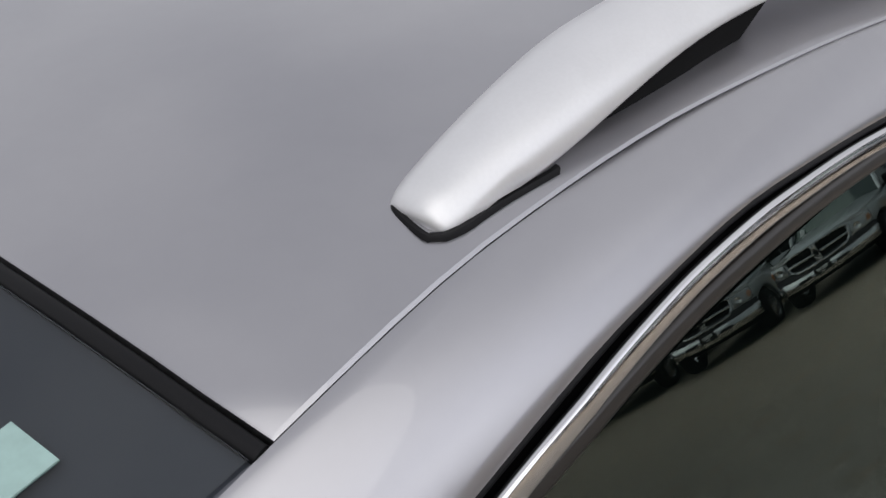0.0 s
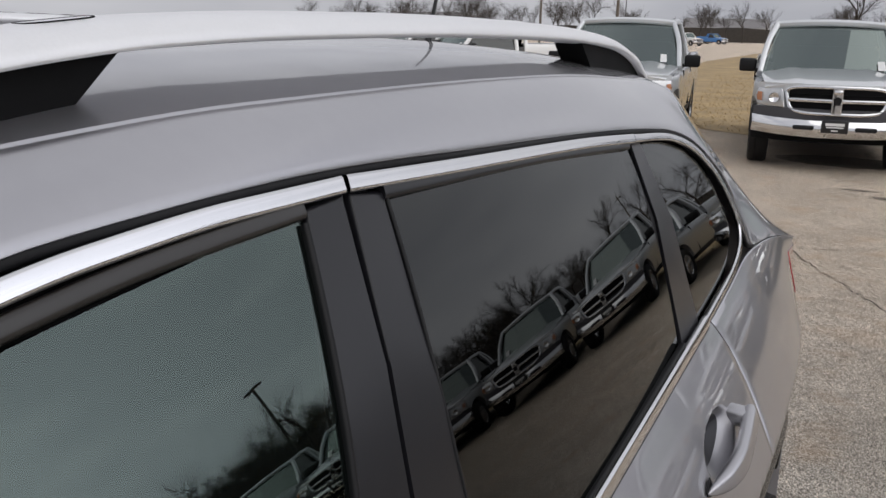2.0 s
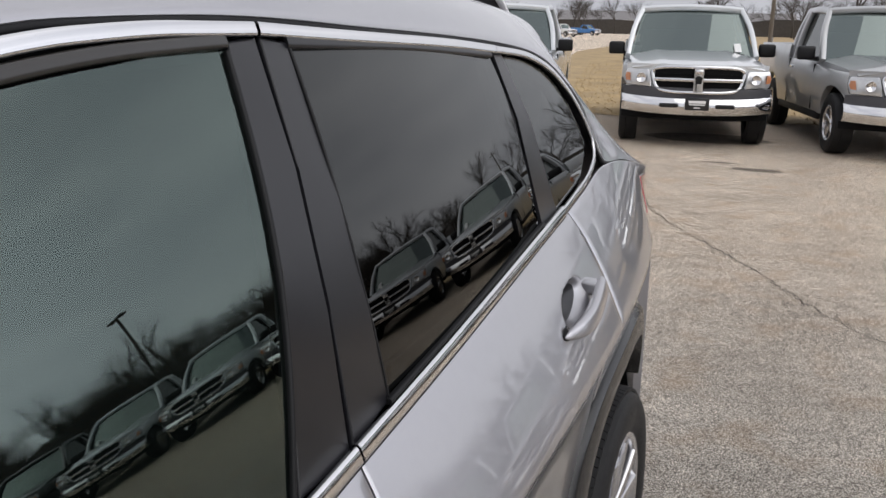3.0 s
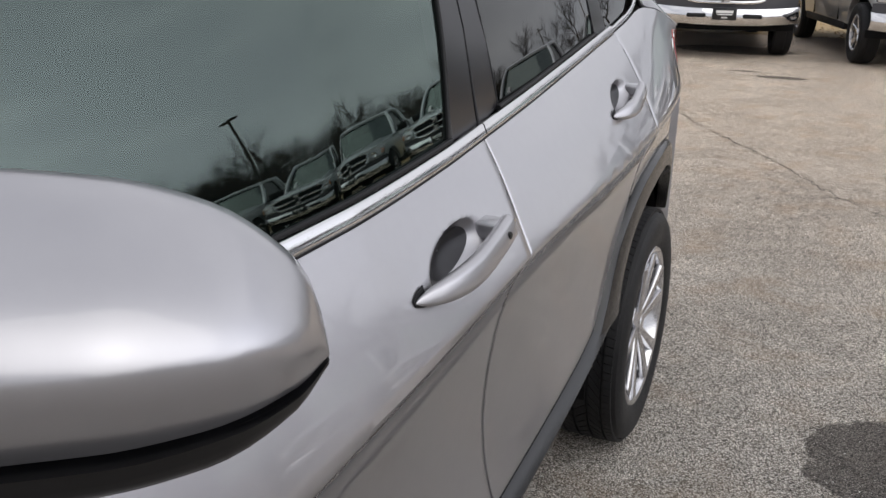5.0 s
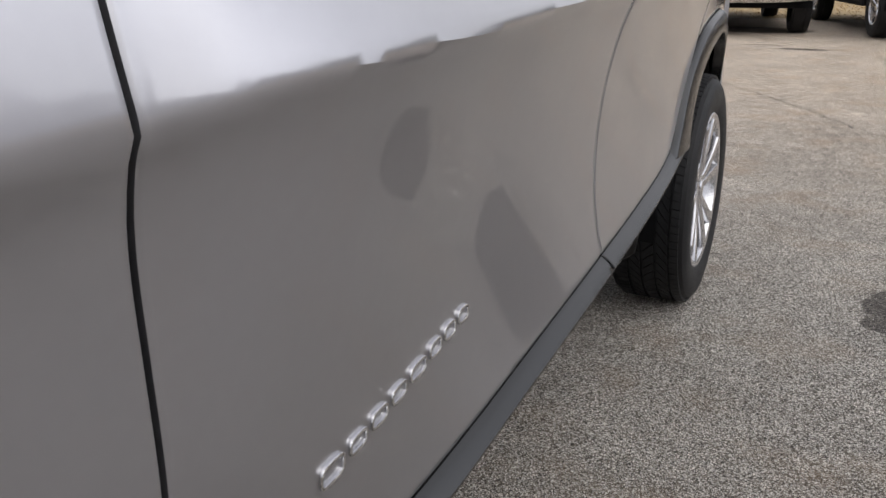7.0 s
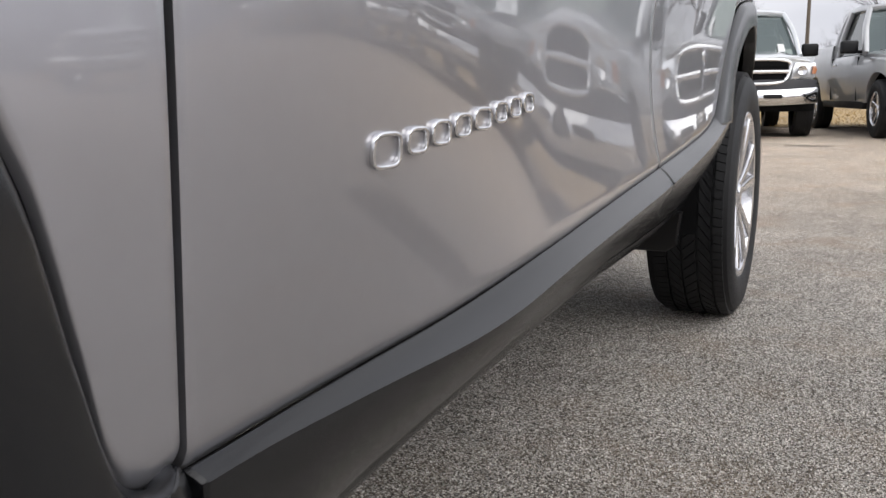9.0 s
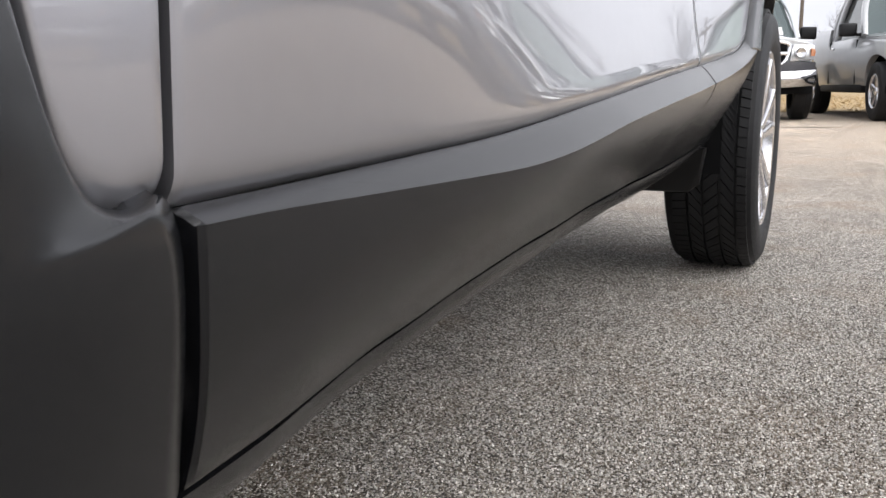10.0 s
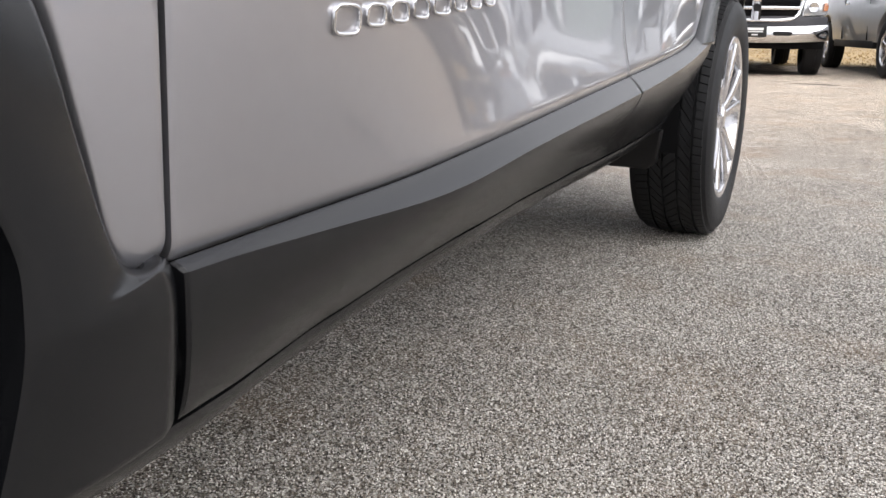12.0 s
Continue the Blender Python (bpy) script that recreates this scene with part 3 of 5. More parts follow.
        for q, (x, y, z) in enumerate(loop):
            a, b = Vector(loop[max(q - 1, 0)]), Vector(loop[min(q + 1, len(loop) - 1)])
            n = (b - a).cross(Vector((0, 0, 1))).normalized() * 0.0020
            if n.dot(Vector((x - tip[0], y - tip[1] - (0.05 if lo == 0 else -0.05), 0))) < 0:
                n = -n
            foot = skin(x, y) - 0.003
            crown = max(foot + 0.0048, min(foot + 0.012, z - 0.022))
            row = [bm.verts.new(p) for p in ((x + n.x, y + n.y, foot), (x + n.x, y + n.y, crown - 0.0015), (x + 0.5 * n.x, y + 0.5 * n.y, crown), (x - n.x, y - n.y, crown), (x - n.x, y - n.y, foot))]
            if prev:
                for k in range(4):
                    bm.faces.new((prev[k], prev[k + 1], row[k + 1], row[k]))
            prev = row
        gasket.free()
        part("rail_gasket", bm, SEAL, body, "black rubber gasket")
    # slotted cover on the crown of the rail
    for t0 in (0.185,):
        cx, cy, cz = c(t0)
        d = (Vector(c(t0 + 0.01)) - Vector(c(t0 - 0.01))).normalized()
        ring = []
        for k in range(33):
            a = 2 * math.pi * k / 32
            s, r = 0.030 * math.copysign(abs(math.cos(a)) ** 0.6, math.cos(a)), 0.0105 * math.sin(a)
            ring.append(Vector((cx, cy, cz)) + d * s + Vector((r, 0, 0.0112 - 0.9 * r * r)))
        part("cover_slot", sweep(ring, round_profile(0.0012, 0.001, 0.0003, 1), closed_ends=False), DARK, body)
    return body


roof_rail(rail_line)
roof_rail(rail_line, True)

# lower cladding
def cladding(front, rear):
    def fn(u, v):
        z = 0.45
        for _ in range(4):
            y = front(z) + (rear(z) - front(z)) * u
            zt, zk = clad_top(y), clad_crease(y)
            xb, zb = clad_foot(y)
            xt, xk = side_x(y, zt) - 0.001, side_x(y, zt) + 0.009 + 0.010 * max(0, min(1, (y - 0.42) / 0.35))
            if v < 0.06:
                t = v / 0.06
                x, z = xt - 0.003 * (1 - t), zt - 0.002 - 0.002 * t
            elif v < 0.3:
                t = (v - 0.06) / 0.24
                x, z = xt + (xk - xt) * t**0.8, zt - 0.004 + (zk - zt + 0.004) * t
            else:
                t = (v - 0.3) / 0.7
                soft = min(1, max(0, (y - 0.45) / 0.25))
                x = xk + (xb - xk) * (t ** (1.6 - 0.25 * soft))
                z = zk + (zb - zk) * t
        return x, y, z
    return fn


rows = [0, 0.03, 0.06, 0.12, 0.2, 0.27, 0.3, 0.33, 0.38] + steps(0.45, 0.97, 10) + [1]
both.append(part("door_cladding", patch(cladding(spline([(0.30, 0.388), (0.33, 0.384), (0.46, 0.3575), (0.5, 0.3575)]), lambda z: cut_mid(z) - 0.003), edged(0, 1, 60, 0.0025), rows, 0.03, 0.002), CLADDING, front_door, "grained dark plastic sill cladding"))
both.append(part("door_cladding", patch(cladding(lambda z: cut_mid(z) + 0.003, lambda z: 2.19 + 0.15 * (z - 0.4)), edged(0, 1, 40, 0.0025), rows, 0.03, 0.002), CLADDING, rear_door, "grained dark plastic sill cladding"))


def sill_fn(u, v):
    y = 0.20 + 2.05 * u
    x, z = clad_foot(max(y, 0.2))
    return x - 0.003 - 0.012 * v - 0.03 * v * v, y, z - 0.004 - 0.046 * v


both.append(part("sill_strip", patch(sill_fn, steps(0, 1, 70), steps(0, 1, 5), 0.03, 0.001), CLADDING, car, "grained dark plastic sill strip"))


def arch(outer, inner, flare):
    a, b = path(outer), path(inner)

    def fn(u, v):
        p, q = a(u), b(u)
        y, z = p[0] + (q[0] - p[0]) * v, p[1] + (q[1] - p[1]) * v
        e = min(1, v / 0.17)
        x = side_x(y, max(z, 0.50)) - 0.005 + 0.013 * e * (1.6 - 0.6 * e) + flare * math.sin(math.pi * min(1, v * 1.15) * 0.62)
        if z < 0.45:
            x -= (0.45 - z) ** 1.3 * 0.42
        return x, y, z
    return patch(fn, steps(0, 0.17, 56) + steps(0.17, 1, 60)[1:], [0, 0.03, 0.06, 0.10, 0.14, 0.165, 0.18, 0.20, 0.25, 0.35, 0.5, 0.65, 0.8, 0.9, 0.96, 1], 0.035, 0.002)


both.append(part("front_arch_cladding", arch([(0.376, 0.338), (0.349, 0.4675), (0.331, 0.4635), (0.318, 0.468), (0.307, 0.484), (0.291, 0.537), (0.270, 0.615), (0.208, 0.72), (0.08, 0.81), (-0.13, 0.842), (-0.34, 0.80), (-0.50, 0.69), (-0.56, 0.55), (-0.57, 0.40)],
                                             [(0.215, 0.335), (0.225, 0.40), (0.230, 0.44), (0.232, 0.48), (0.212, 0.54), (0.185, 0.60), (0.125, 0.675), (0.03, 0.735), (-0.13, 0.765), (-0.30, 0.725), (-0.42, 0.62), (-0.49, 0.50), (-0.50, 0.38)], 0.012), CLADDING, car, "grained dark plastic wheel-arch cladding"))
both.append(part("rear_arch_cladding", arch([(2.055, 0.575), (2.085, 0.60), (2.14, 0.645), (2.264, 0.785), (2.44, 0.868), (2.70, 0.892), (2.95, 0.864), (3.12, 0.764), (3.20, 0.62)],
                                            [(2.235, 0.575), (2.245, 0.60), (2.28, 0.66), (2.376, 0.751), (2.53, 0.808), (2.70, 0.826), (2.90, 0.795), (3.05, 0.70), (3.12, 0.60)], 0.012), CLADDING, car, "grained dark plastic wheel-arch cladding"))

# door handles and badge
def door_handle(parent, y0, y1, z0, z1, cup, lock=False):
    """A torpedo-shaped pull: its nose lies on the panel, its tail ends in a post."""
    at = lambda t: (y0 + (y1 - y0) * t, z0 + (z1 - z0) * t - 0.006 * math.sin(math.pi * t))
    lift = lambda t: 0.002 + 0.024 * (1 - (1 - min(1, t / 0.55)) ** 2)
    ts = [0, 0.004, 0.012, 0.025, 0.045] + steps(0.07, 0.97, 34) + [0.985, 0.995, 1]
    line = [(side_x(*at(t)) + lift(t), *at(t)) for t in ts]
    width = lambda t: (1 - (1 - min(1, t / 0.5)) ** 2.4) ** 0.62 * (1 - 0.35 * max(0, (t - 0.96) / 0.04) ** 3)
    bm = sweep(line, round_profile(0.034, 0.019, 0.0092, 5), up=(1, 0, 0.35),
               scale=lambda k: (lambda t: (max(0.06, width(t)), max(0.12, min(1, t / 0.22) ** 0.6 * (1 - 0.4 * max(0, (t - 0.96) / 0.04) ** 3))))(ts[min(len(ts) - 1, round(k * (len(ts) - 1)))]))
    h = part("door_handle", bm, SILVER, parent, "silver painted pull handle")
    y, z = at(0.93)
    x = side_x(y, z)
    part("handle_post", block((x - 0.012, y - 0.020, z - 0.013), (x + 0.026, y + 0.015, z + 0.013), 0.007, 3), SILVER, h)
    gap = [(side_x(*at(t)) + 0.0012, *at(t)) for t in steps(-0.010, 0.10, 10)]
    part("handle_gasket", sweep(gap, round_profile(0.034, 0.002, 0.0009, 1), up=(1, 0, 0.35), scale=lambda k: (0.10 + width(0.004 + 0.1 * k) * 1.05, 1)), SEAL, h)
    if lock:
        y, z = at(0.86)
        part("handle_button", lathe([(0.0, 0.0020), (0.004, 0.0020), (0.0048, 0.001), (0.0048, -0.006)], 16, centre=(side_x(y, z) + lift(1) + 0.0096, y, z + 0.002)), BLACK_PLASTIC, h)
        y, z = at(0.985)
        part("lock_cylinder", lathe([(0.0, 0.001), (0.0065, 0.001), (0.008, 0.0), (0.008, -0.012)], 20, centre=(side_x(y, z) + lift(1) + 0.005, y, z + 0.002)), CHROME, h)

    # thin dark sheet over the silver scoop: the recess's shade put into colour
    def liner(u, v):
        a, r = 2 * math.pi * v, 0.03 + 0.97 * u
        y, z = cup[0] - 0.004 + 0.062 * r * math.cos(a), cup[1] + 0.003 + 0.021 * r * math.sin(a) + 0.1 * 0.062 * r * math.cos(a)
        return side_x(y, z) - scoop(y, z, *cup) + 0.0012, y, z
    part("handle_cup", patch(liner, steps(0, 1, 8), steps(0, 1, 36), 0, 0), CUP_SHADE, h, "silver handle recess, its shade painted dark grey")
    return h


# stands in for shade; the pressed recess itself is body silver
CUP_SHADE = material("dark_grey_recess", (0.030, 0.030, 0.034), 0.35, 0.5, vary=0.1)
door_handle(front_door, 1.046, 1.290, 1.052, 1.074, CUP_F, True)
door_handle(rear_door, 1.985, 2.225, 1.094, 1.120, CUP_R)
BADGE = [(0.044, 0.025), (0.036, 0.019), (0.038, 0.019), (0.038, 0.019), (0.046, 0.019), (0.036, 0.019), (0.036, 0.019), (0.034, 0.019)]
y = 0.516
for i, (w, h) in enumerate(BADGE):
    zc, yc = 0.612 + 0.032 * (y - 0.516) / 0.37, y + w / 2
    loop = []
    for a in steps(0, 1, 28):
        t = 2 * math.pi * a
        yy, zz = yc + 0.43 * w * math.copysign(abs(math.cos(t)) ** 0.55, math.cos(t)), zc + 0.44 * h * math.copysign(abs(math.sin(t)) ** 0.55, math.sin(t))
        loop.append((side_x(yy, zz) + 0.0016, yy, zz))
    part("badge_shape", sweep(loop, round_profile(0.0036, 0.0040, 0.0012, 2), closed_ends=False, up=(1, 0, 0)), CHROME, front_door, "bright chrome badge shape")
    y += w + 0.006

# door mirror
M0, MA, MF = Vector((0.928, 0.462, 0)), Vector((0.772, 0.636, 0)), Vector((0.636, -0.772, 0))
MLEN = 0.254
split = spline([(0, 1.224), (0.24, 1.218), (0.6, 1.215), (0.8, 1.214), (1, 1.216)])
m_top = spline([(0, 1.244), (0.015, 1.262), (0.04, 1.280), (0.09, 1.295), (0.18, 1.307), (0.37, 1.315), (0.62, 1.308), (0.80, 1.293), (0.92, 1.270), (0.98, 1.248), (1.0, 1.226)])
m_low = spline([(0, 1.196), (0.1, 1.183), (0.4, 1.177), (0.75, 1.182), (0.92, 1.196), (1, 1.210)])
m_deep = spline([(0, 0.022), (0.015, 0.042), (0.04, 0.057), (0.09, 0.070), (0.18, 0.081), (0.35, 0.090), (0.6, 0.088), (0.8, 0.072), (0.93, 0.045), (1, 0.012)])


def mirror_ring(t, upper):
    zt, zl, zs, d = m_top(t), m_low(t), split(t), m_deep(t)
    zc, hz = (zt + zl) / 2, (zt - zl) / 2
    ring = []
    for k in range(64):
        a = 2 * math.pi * (k + 0.5) / 64
        c, s = math.cos(a), math.sin(a)
        if c > 0:
            g = (s + 1) / 2
            f = d * float(np.interp(g, [0, 0.08, 0.27, 0.50, 0.57, 0.63, 0.70, 0.79, 0.88, 0.95, 0.985, 1], [0.58, 0.74, 0.88, 1.00, 1.00, 0.965, 0.88, 0.70, 0.47, 0.26, 0.12, 0]))
            z = zl + (zt - zl) * g
        else:
            f = 0.028 * math.copysign(abs(c) ** 0.5, c)
            z = zc + hz * math.copysign(abs(s) ** 0.8, s)
        z = max(z, zs + 0.0012) if upper else min(z, zs - 0.0012)
        ring.append(M0 + MA * (MLEN * t) + MF * (f * (1 if upper else 0.985)) + Vector((0, 0, z)))
    return ring


def mirror_shell(upper):
    bm = bmesh.new()
    rings = [[bm.verts.new(p) for p in mirror_ring(t, upper)] for t in [0, 0.01, 0.025, 0.05, 0.09] + steps(0.13, 0.9, 22) + [0.93, 0.955, 0.975, 0.99, 1.0]]
    for r, s in zip(rings, rings[1:]):
        for i in range(64):
            bm.faces.new((r[i], r[(i + 1) % 64], s[(i + 1) % 64], s[i]))
    bm.faces.new(rings[0])
    bm.faces.new(rings[-1])
    return bm


mirror = part("door_mirror", mirror_shell(True), SILVER, car, "silver door mirror shell with black base")
base = part("mirror_base", mirror_shell(False), BLACK_PLASTIC, mirror, "black plastic mirror base")
both_sub = [base]
arm = sweep([M0 + MA * (-0.034 + 0.12 * t) + MF * (0.006 + 0.020 * t) + Vector((0, 0, 1.208 - 0.006 * t)) for t in steps(0, 1, 14)], round_profile(0.066, 0.040, 0.016, 5), up=(0, 0, 1), scale=lambda t: (1.2 - 0.2 * min(1, t / 0.5), 1.2 - 0.25 * min(1, t / 0.4)))
part("mirror_arm", arm, BLACK_PLASTIC, mirror, "black plastic mirror arm")
part("mirror_glass", slab([(0.06, 0.03), (0.12, 0.012), (0.85, 0.016), (0.94, 0.04), (0.90, 0.075), (0.75, 0.098), (0.3, 0.108), (0.10, 0.09)], 0.003, lambda a, b, d: M0 + MA * (MLEN * a) - MF * (0.0295 - d) + Vector((0, 0, 1.188 + b))), MIRROR, mirror)
flipped(base, flipped(mirror))

# wheels
TYRE_R = 0.352


def car_wheel(y):
    x = 0.905
    bm = lathe([(0.236, x - 0.012), (0.242, x - 0.004), (0.236, x + 0.001), (0.222, x - 0.002), (0.214, x - 0.014), (0.206, x - 0.05), (0.20, x - 0.14), (0.225, x - 0.19)], 72, centre=(0, y, TYRE_R))
    wheel = part("wheel", bm, ALLOY, car, "polished alloy wheel with paired spokes")
    prof = [(0.232, x - 0.006), (0.244, x + 0.002), (0.27, x + 0.009), (0.30, x + 0.010), (0.322, x + 0.006), (0.334, x - 0.002), (0.3385, x - 0.014), (0.344, x - 0.026), (0.344, x - 0.195), (0.334, x - 0.212), (0.30, x - 0.222), (0.232, x - 0.205)]
    part("tyre", lathe(prof, 96, centre=(0, y, TYRE_R)), RUBBER, wheel, "black road tyre")
    # tread blocks, five ribs round the tyre
    verts, faces = [], []
    ribs = [(-0.034, -0.012), (-0.072, -0.041), (-0.112, -0.079), (-0.150, -0.119), (-0.192, -0.157)]
    for ri, (a0, a1) in enumerate(ribs):
        count = 92 if ri in (0, 4) else 66
        slant = (0.1, 0.6, -0.45, 0.6, -0.1)[ri]
        for k in range(count):
            t0, t1 = 2 * math.pi * (k + 0.05) / count, 2 * math.pi * (k + 0.93) / count
            tm = (t0 + t1) / 2
            i = len(verts)
            for r in (0.340, TYRE_R):
                for a, sk in ((a0, -1), (a1, 1)):
                    for t in (t0, tm, t1):
                        q = t + sk * slant * 2 * math.pi / count
                        rr = r - (0.0035 if (ri == 0 and sk == 1) or (ri == 4 and sk == -1) else 0) * (r > 0.341)
                        verts.append((x + a, y + rr * math.cos(q), TYRE_R + rr * math.sin(q)))
            A = lambda lev, s, q: i + lev * 6 + s * 3 + q
            for q in (0, 1):
                faces.append((A(1, 0, q), A(1, 0, q + 1), A(1, 1, q + 1), A(1, 1, q)))
                for s in (0, 1):
                    faces.append((A(0, s, q), A(0, s, q + 1), A(1, s, q + 1), A(1, s, q)))
            for q in (0, 2):
                faces.append((A(0, 0, q), A(0, 1, q), A(1, 1, q), A(1, 0, q)))
    me = bpy.data.meshes.new("tread")
    me.from_pydata(verts, [], faces)
    tread = mesh_part("tread", me, RUBBER, wheel, smooth=False, kind="stuff")
    for k in range(5):
        for sgn in (-1, 1):
            pts = []
            for t in steps(0, 1, 12):
                r = 0.045 + 0.172 * t
                ang = 2 * math.pi * k / 5 + sgn * (0.30 - 0.10 * t + 0.10 * t * t) * (0.75 + 0.1 * t) + 0.35
                pts.append((x - 0.030 + 0.022 * t**0.7, y + r * math.cos(ang), TYRE_R + r * math.sin(ang)))
            part("spoke", sweep(pts, round_profile(0.034, 0.022, 0.006, 2), up=(1, 0, 0), scale=lambda t: (0.72 + 0.38 * t, 1)), ALLOY, wheel)
    part("hub_cap", lathe([(0.0, x - 0.010), (0.026, x - 0.011), (0.031, x - 0.015), (0.060, x - 0.022), (0.064, x - 0.05)], 40, centre=(0, y, TYRE_R)), ALLOY, wheel)
    part("brake_disc", lathe([(0.02, x - 0.085), (0.15, x - 0.085), (0.15, x - 0.10), (0.02, x - 0.10)], 40, centre=(0, y, TYRE_R)), material("brake_iron", (0.10, 0.09, 0.085), 0.5, 0.7), wheel)
    part("wheel_back", lathe([(0.0, x - 0.125), (0.20, x - 0.13)], 40, centre=(0, y, TYRE_R)), DARK, wheel)
    return wheel


for w in (car_wheel(AXLE_R), car_wheel(AXLE_F)):
    twin = flipped(w)
    for c in list(w.children):
        flipped(c, twin)

# underbody, wheel housings, deflector
part("underbody", block((MID - 0.62, -0.75, 0.27), (MID + 0.62, 3.2, 0.42), 0.05), DARK, car)
for y in (AXLE_F, AXLE_R):
    both.append(part("wheel_housing", patch(lambda u, v: (0.56 + 0.28 * v, y + 0.415 * math.cos(math.pi * (-0.05 + 1.1 * u)), 0.36 + 0.44 * math.sin(math.pi * (-0.05 + 1.1 * u))), steps(0, 1, 30), steps(0, 1, 3), 0.0, 0, out=(0, 0, 1)), DARK, car))
both.append(part("air_deflector", slab([(0.60, 0.25), (0.775, 0.25), (0.80, 0.27), (0.82, 0.36), (0.60, 0.36)], 0.02, lambda a, b, d: (a, 2.26 + d - 0.5 * (b - 0.215), b), 0.005), BLACK_PLASTIC, car, "black plastic wheel deflector"))
part("inner_shell", block((MID - 0.60, -0.7, 0.36), (MID + 0.60, 0.15, 0.98), 0.1), DARK, car)
part("inner_shell", block((MID - 0.60, 2.35, 0.36), (MID + 0.60, 3.2, 1.05), 0.1), DARK, car)
both.append(part("door_inner", slab([(0.30, 0.47), (2.28, 0.50), (2.28, 1.18), (1.6, 1.15), (0.30, 1.13)], 0.03, lambda a, b, d: (0.845 - d - 0.10 * max(0, b - 1.0), a, b)), DARK, car))
both.append(part("window_surround", slab([(0.30, 1.10), (0.345, 1.205), (0.62, 1.392), (0.93, 1.502), (1.2, 1.560), (1.42, 1.565), (2.1, 1.535), (2.5, 1.47), (2.62, 1.35), (2.60, 1.29), (2.55, 1.30), (2.46, 1.44), (2.3, 1.49), (2.18, 1.503), (2.16, 1.24), (2.1, 1.22), (2.12, 1.503),
                                              (1.49, 1.53), (1.475, 1.2), (1.32, 1.17), (1.425, 1.53), (1.1, 1.515), (0.62, 1.33), (0.62, 1.14), (0.60, 1.10)], 0.015, glass(-0.013)), DARK, car))

# front end, tail
def hood_fn(u, v):
    w = -1 + 2 * u
    y = -0.92 + 0.80 * v + 0.10 * w * w * (1 - v)
    return MID + w * (0.70 + 0.14 * v), y, 0.90 + 0.20 * v**0.7 + 0.05 * (1 - abs(w) ** 2.5)


part("hood", patch(hood_fn, edged(0, 1, 30, 0.004), edged(0, 1, 24, 0.004), out=(0, 0, 1)), SILVER, car, "silver hood")


def nose_fn(u, v):
    w = -1 + 2 * u
    return MID + w * 0.88, -1.0 + 0.30 * abs(w) ** 3 + 0.05 * (1 - v), 0.30 + 0.62 * v


part("front_bumper", patch(nose_fn, edged(0, 1, 30, 0.004), edged(0, 1, 16, 0.01), 0.03, out=(0, -1, 0)), SILVER, car)
for i in range(7):
    x = MID - 0.36 + 0.12 * i
    part("grille_slot", block((x - 0.04, -1.03, 0.72), (x + 0.04, -0.99, 0.86), 0.015), BLACK_PLASTIC, car)
both.append(part("headlight", block((0.42, -0.98, 0.82), (0.72, -0.84, 0.89), 0.02), CLEAR_LENS, car))


def tail_fn(u, v):
    w = -1 + 2 * u
    x = MID + w * (0.80 - 0.42 * max(0, v - 0.5))
    z = 0.42 + 1.10 * v
    return x, 3.42 - 1.30 * max(0, v - 0.60) - 0.20 * abs(w) ** 4, z


part("liftgate", patch(tail_fn, edged(0, 1, 30, 0.004), edged(0, 1, 24, 0.004), 0.03, out=(0, 1, 0)), SILVER, car, "silver liftgate")
part("rear_glass", patch(lambda u, v: Vector(tail_fn(0.12 + 0.76 * u, 0.62 + 0.30 * v)) + Vector((0, 0.008, 0)), steps(0, 1, 12), steps(0, 1, 6), 0.004, 0, out=(0, 1, 0)), PRIVACY_GLASS, car)
both.append(part("tail_light", patch(lambda u, v: (lambda y, z: (side_x(y, z) + 0.002, y, z))(3.10 + 0.24 * u, 1.075 - 0.02 * u + 0.10 * v), edged(0, 1, 12, 0.01), edged(0, 1, 8, 0.02), 0.02, 0.003), RED_LENS, car, "red tail light"))

# antenna and roof marks
ant = part("antenna", sweep([(0.0, 2.66 + 0.13 * t, 1.598 + 0.035 * t) for t in steps(0, 1, 8)], round_profile(0.062, 0.02, 0.008, 2), scale=lambda t: (0.3 + 0.7 * t, 0.3 + 1.2 * t)), BLACK_PLASTIC, car, "black whip antenna")
part("mast", lathe([(0.009, 0.0), (0.005, 0.08), (0.0035, 0.25), (0.003, 0.42), (0.0, 0.422)], 10, "z"), BLACK_PLASTIC, ant).matrix_local = Matrix.Translation((0.0, 2.765, 1.635)) @ pose(0, 0, 0, -20, 0, 0)

MARK = material("dark_scuff", (0.03, 0.03, 0.03), 0.7, vary=0.1)
on_roof = lambda x, y: Vector((x, y, roof_fn((1 + (x - MID) / (seam_at(y)[0] - MID)) / 2, (y - header((x - MID) / (seam_at(y)[0] - MID))) / (2.92 - header((x - MID) / (seam_at(y)[0] - MID))))[2] + 0.0015))
part("roof_scuff", sweep([on_roof(-0.200 + 0.075 * t, 1.433 - 0.036 * t) for t in steps(0, 1, 4)] + [on_roof(-0.125 + 0.001 * t, 1.397 + 0.026 * t) for t in steps(0.1, 1, 4)], round_profile(0.004, 0.001, 0.0004, 1)), MARK, car)

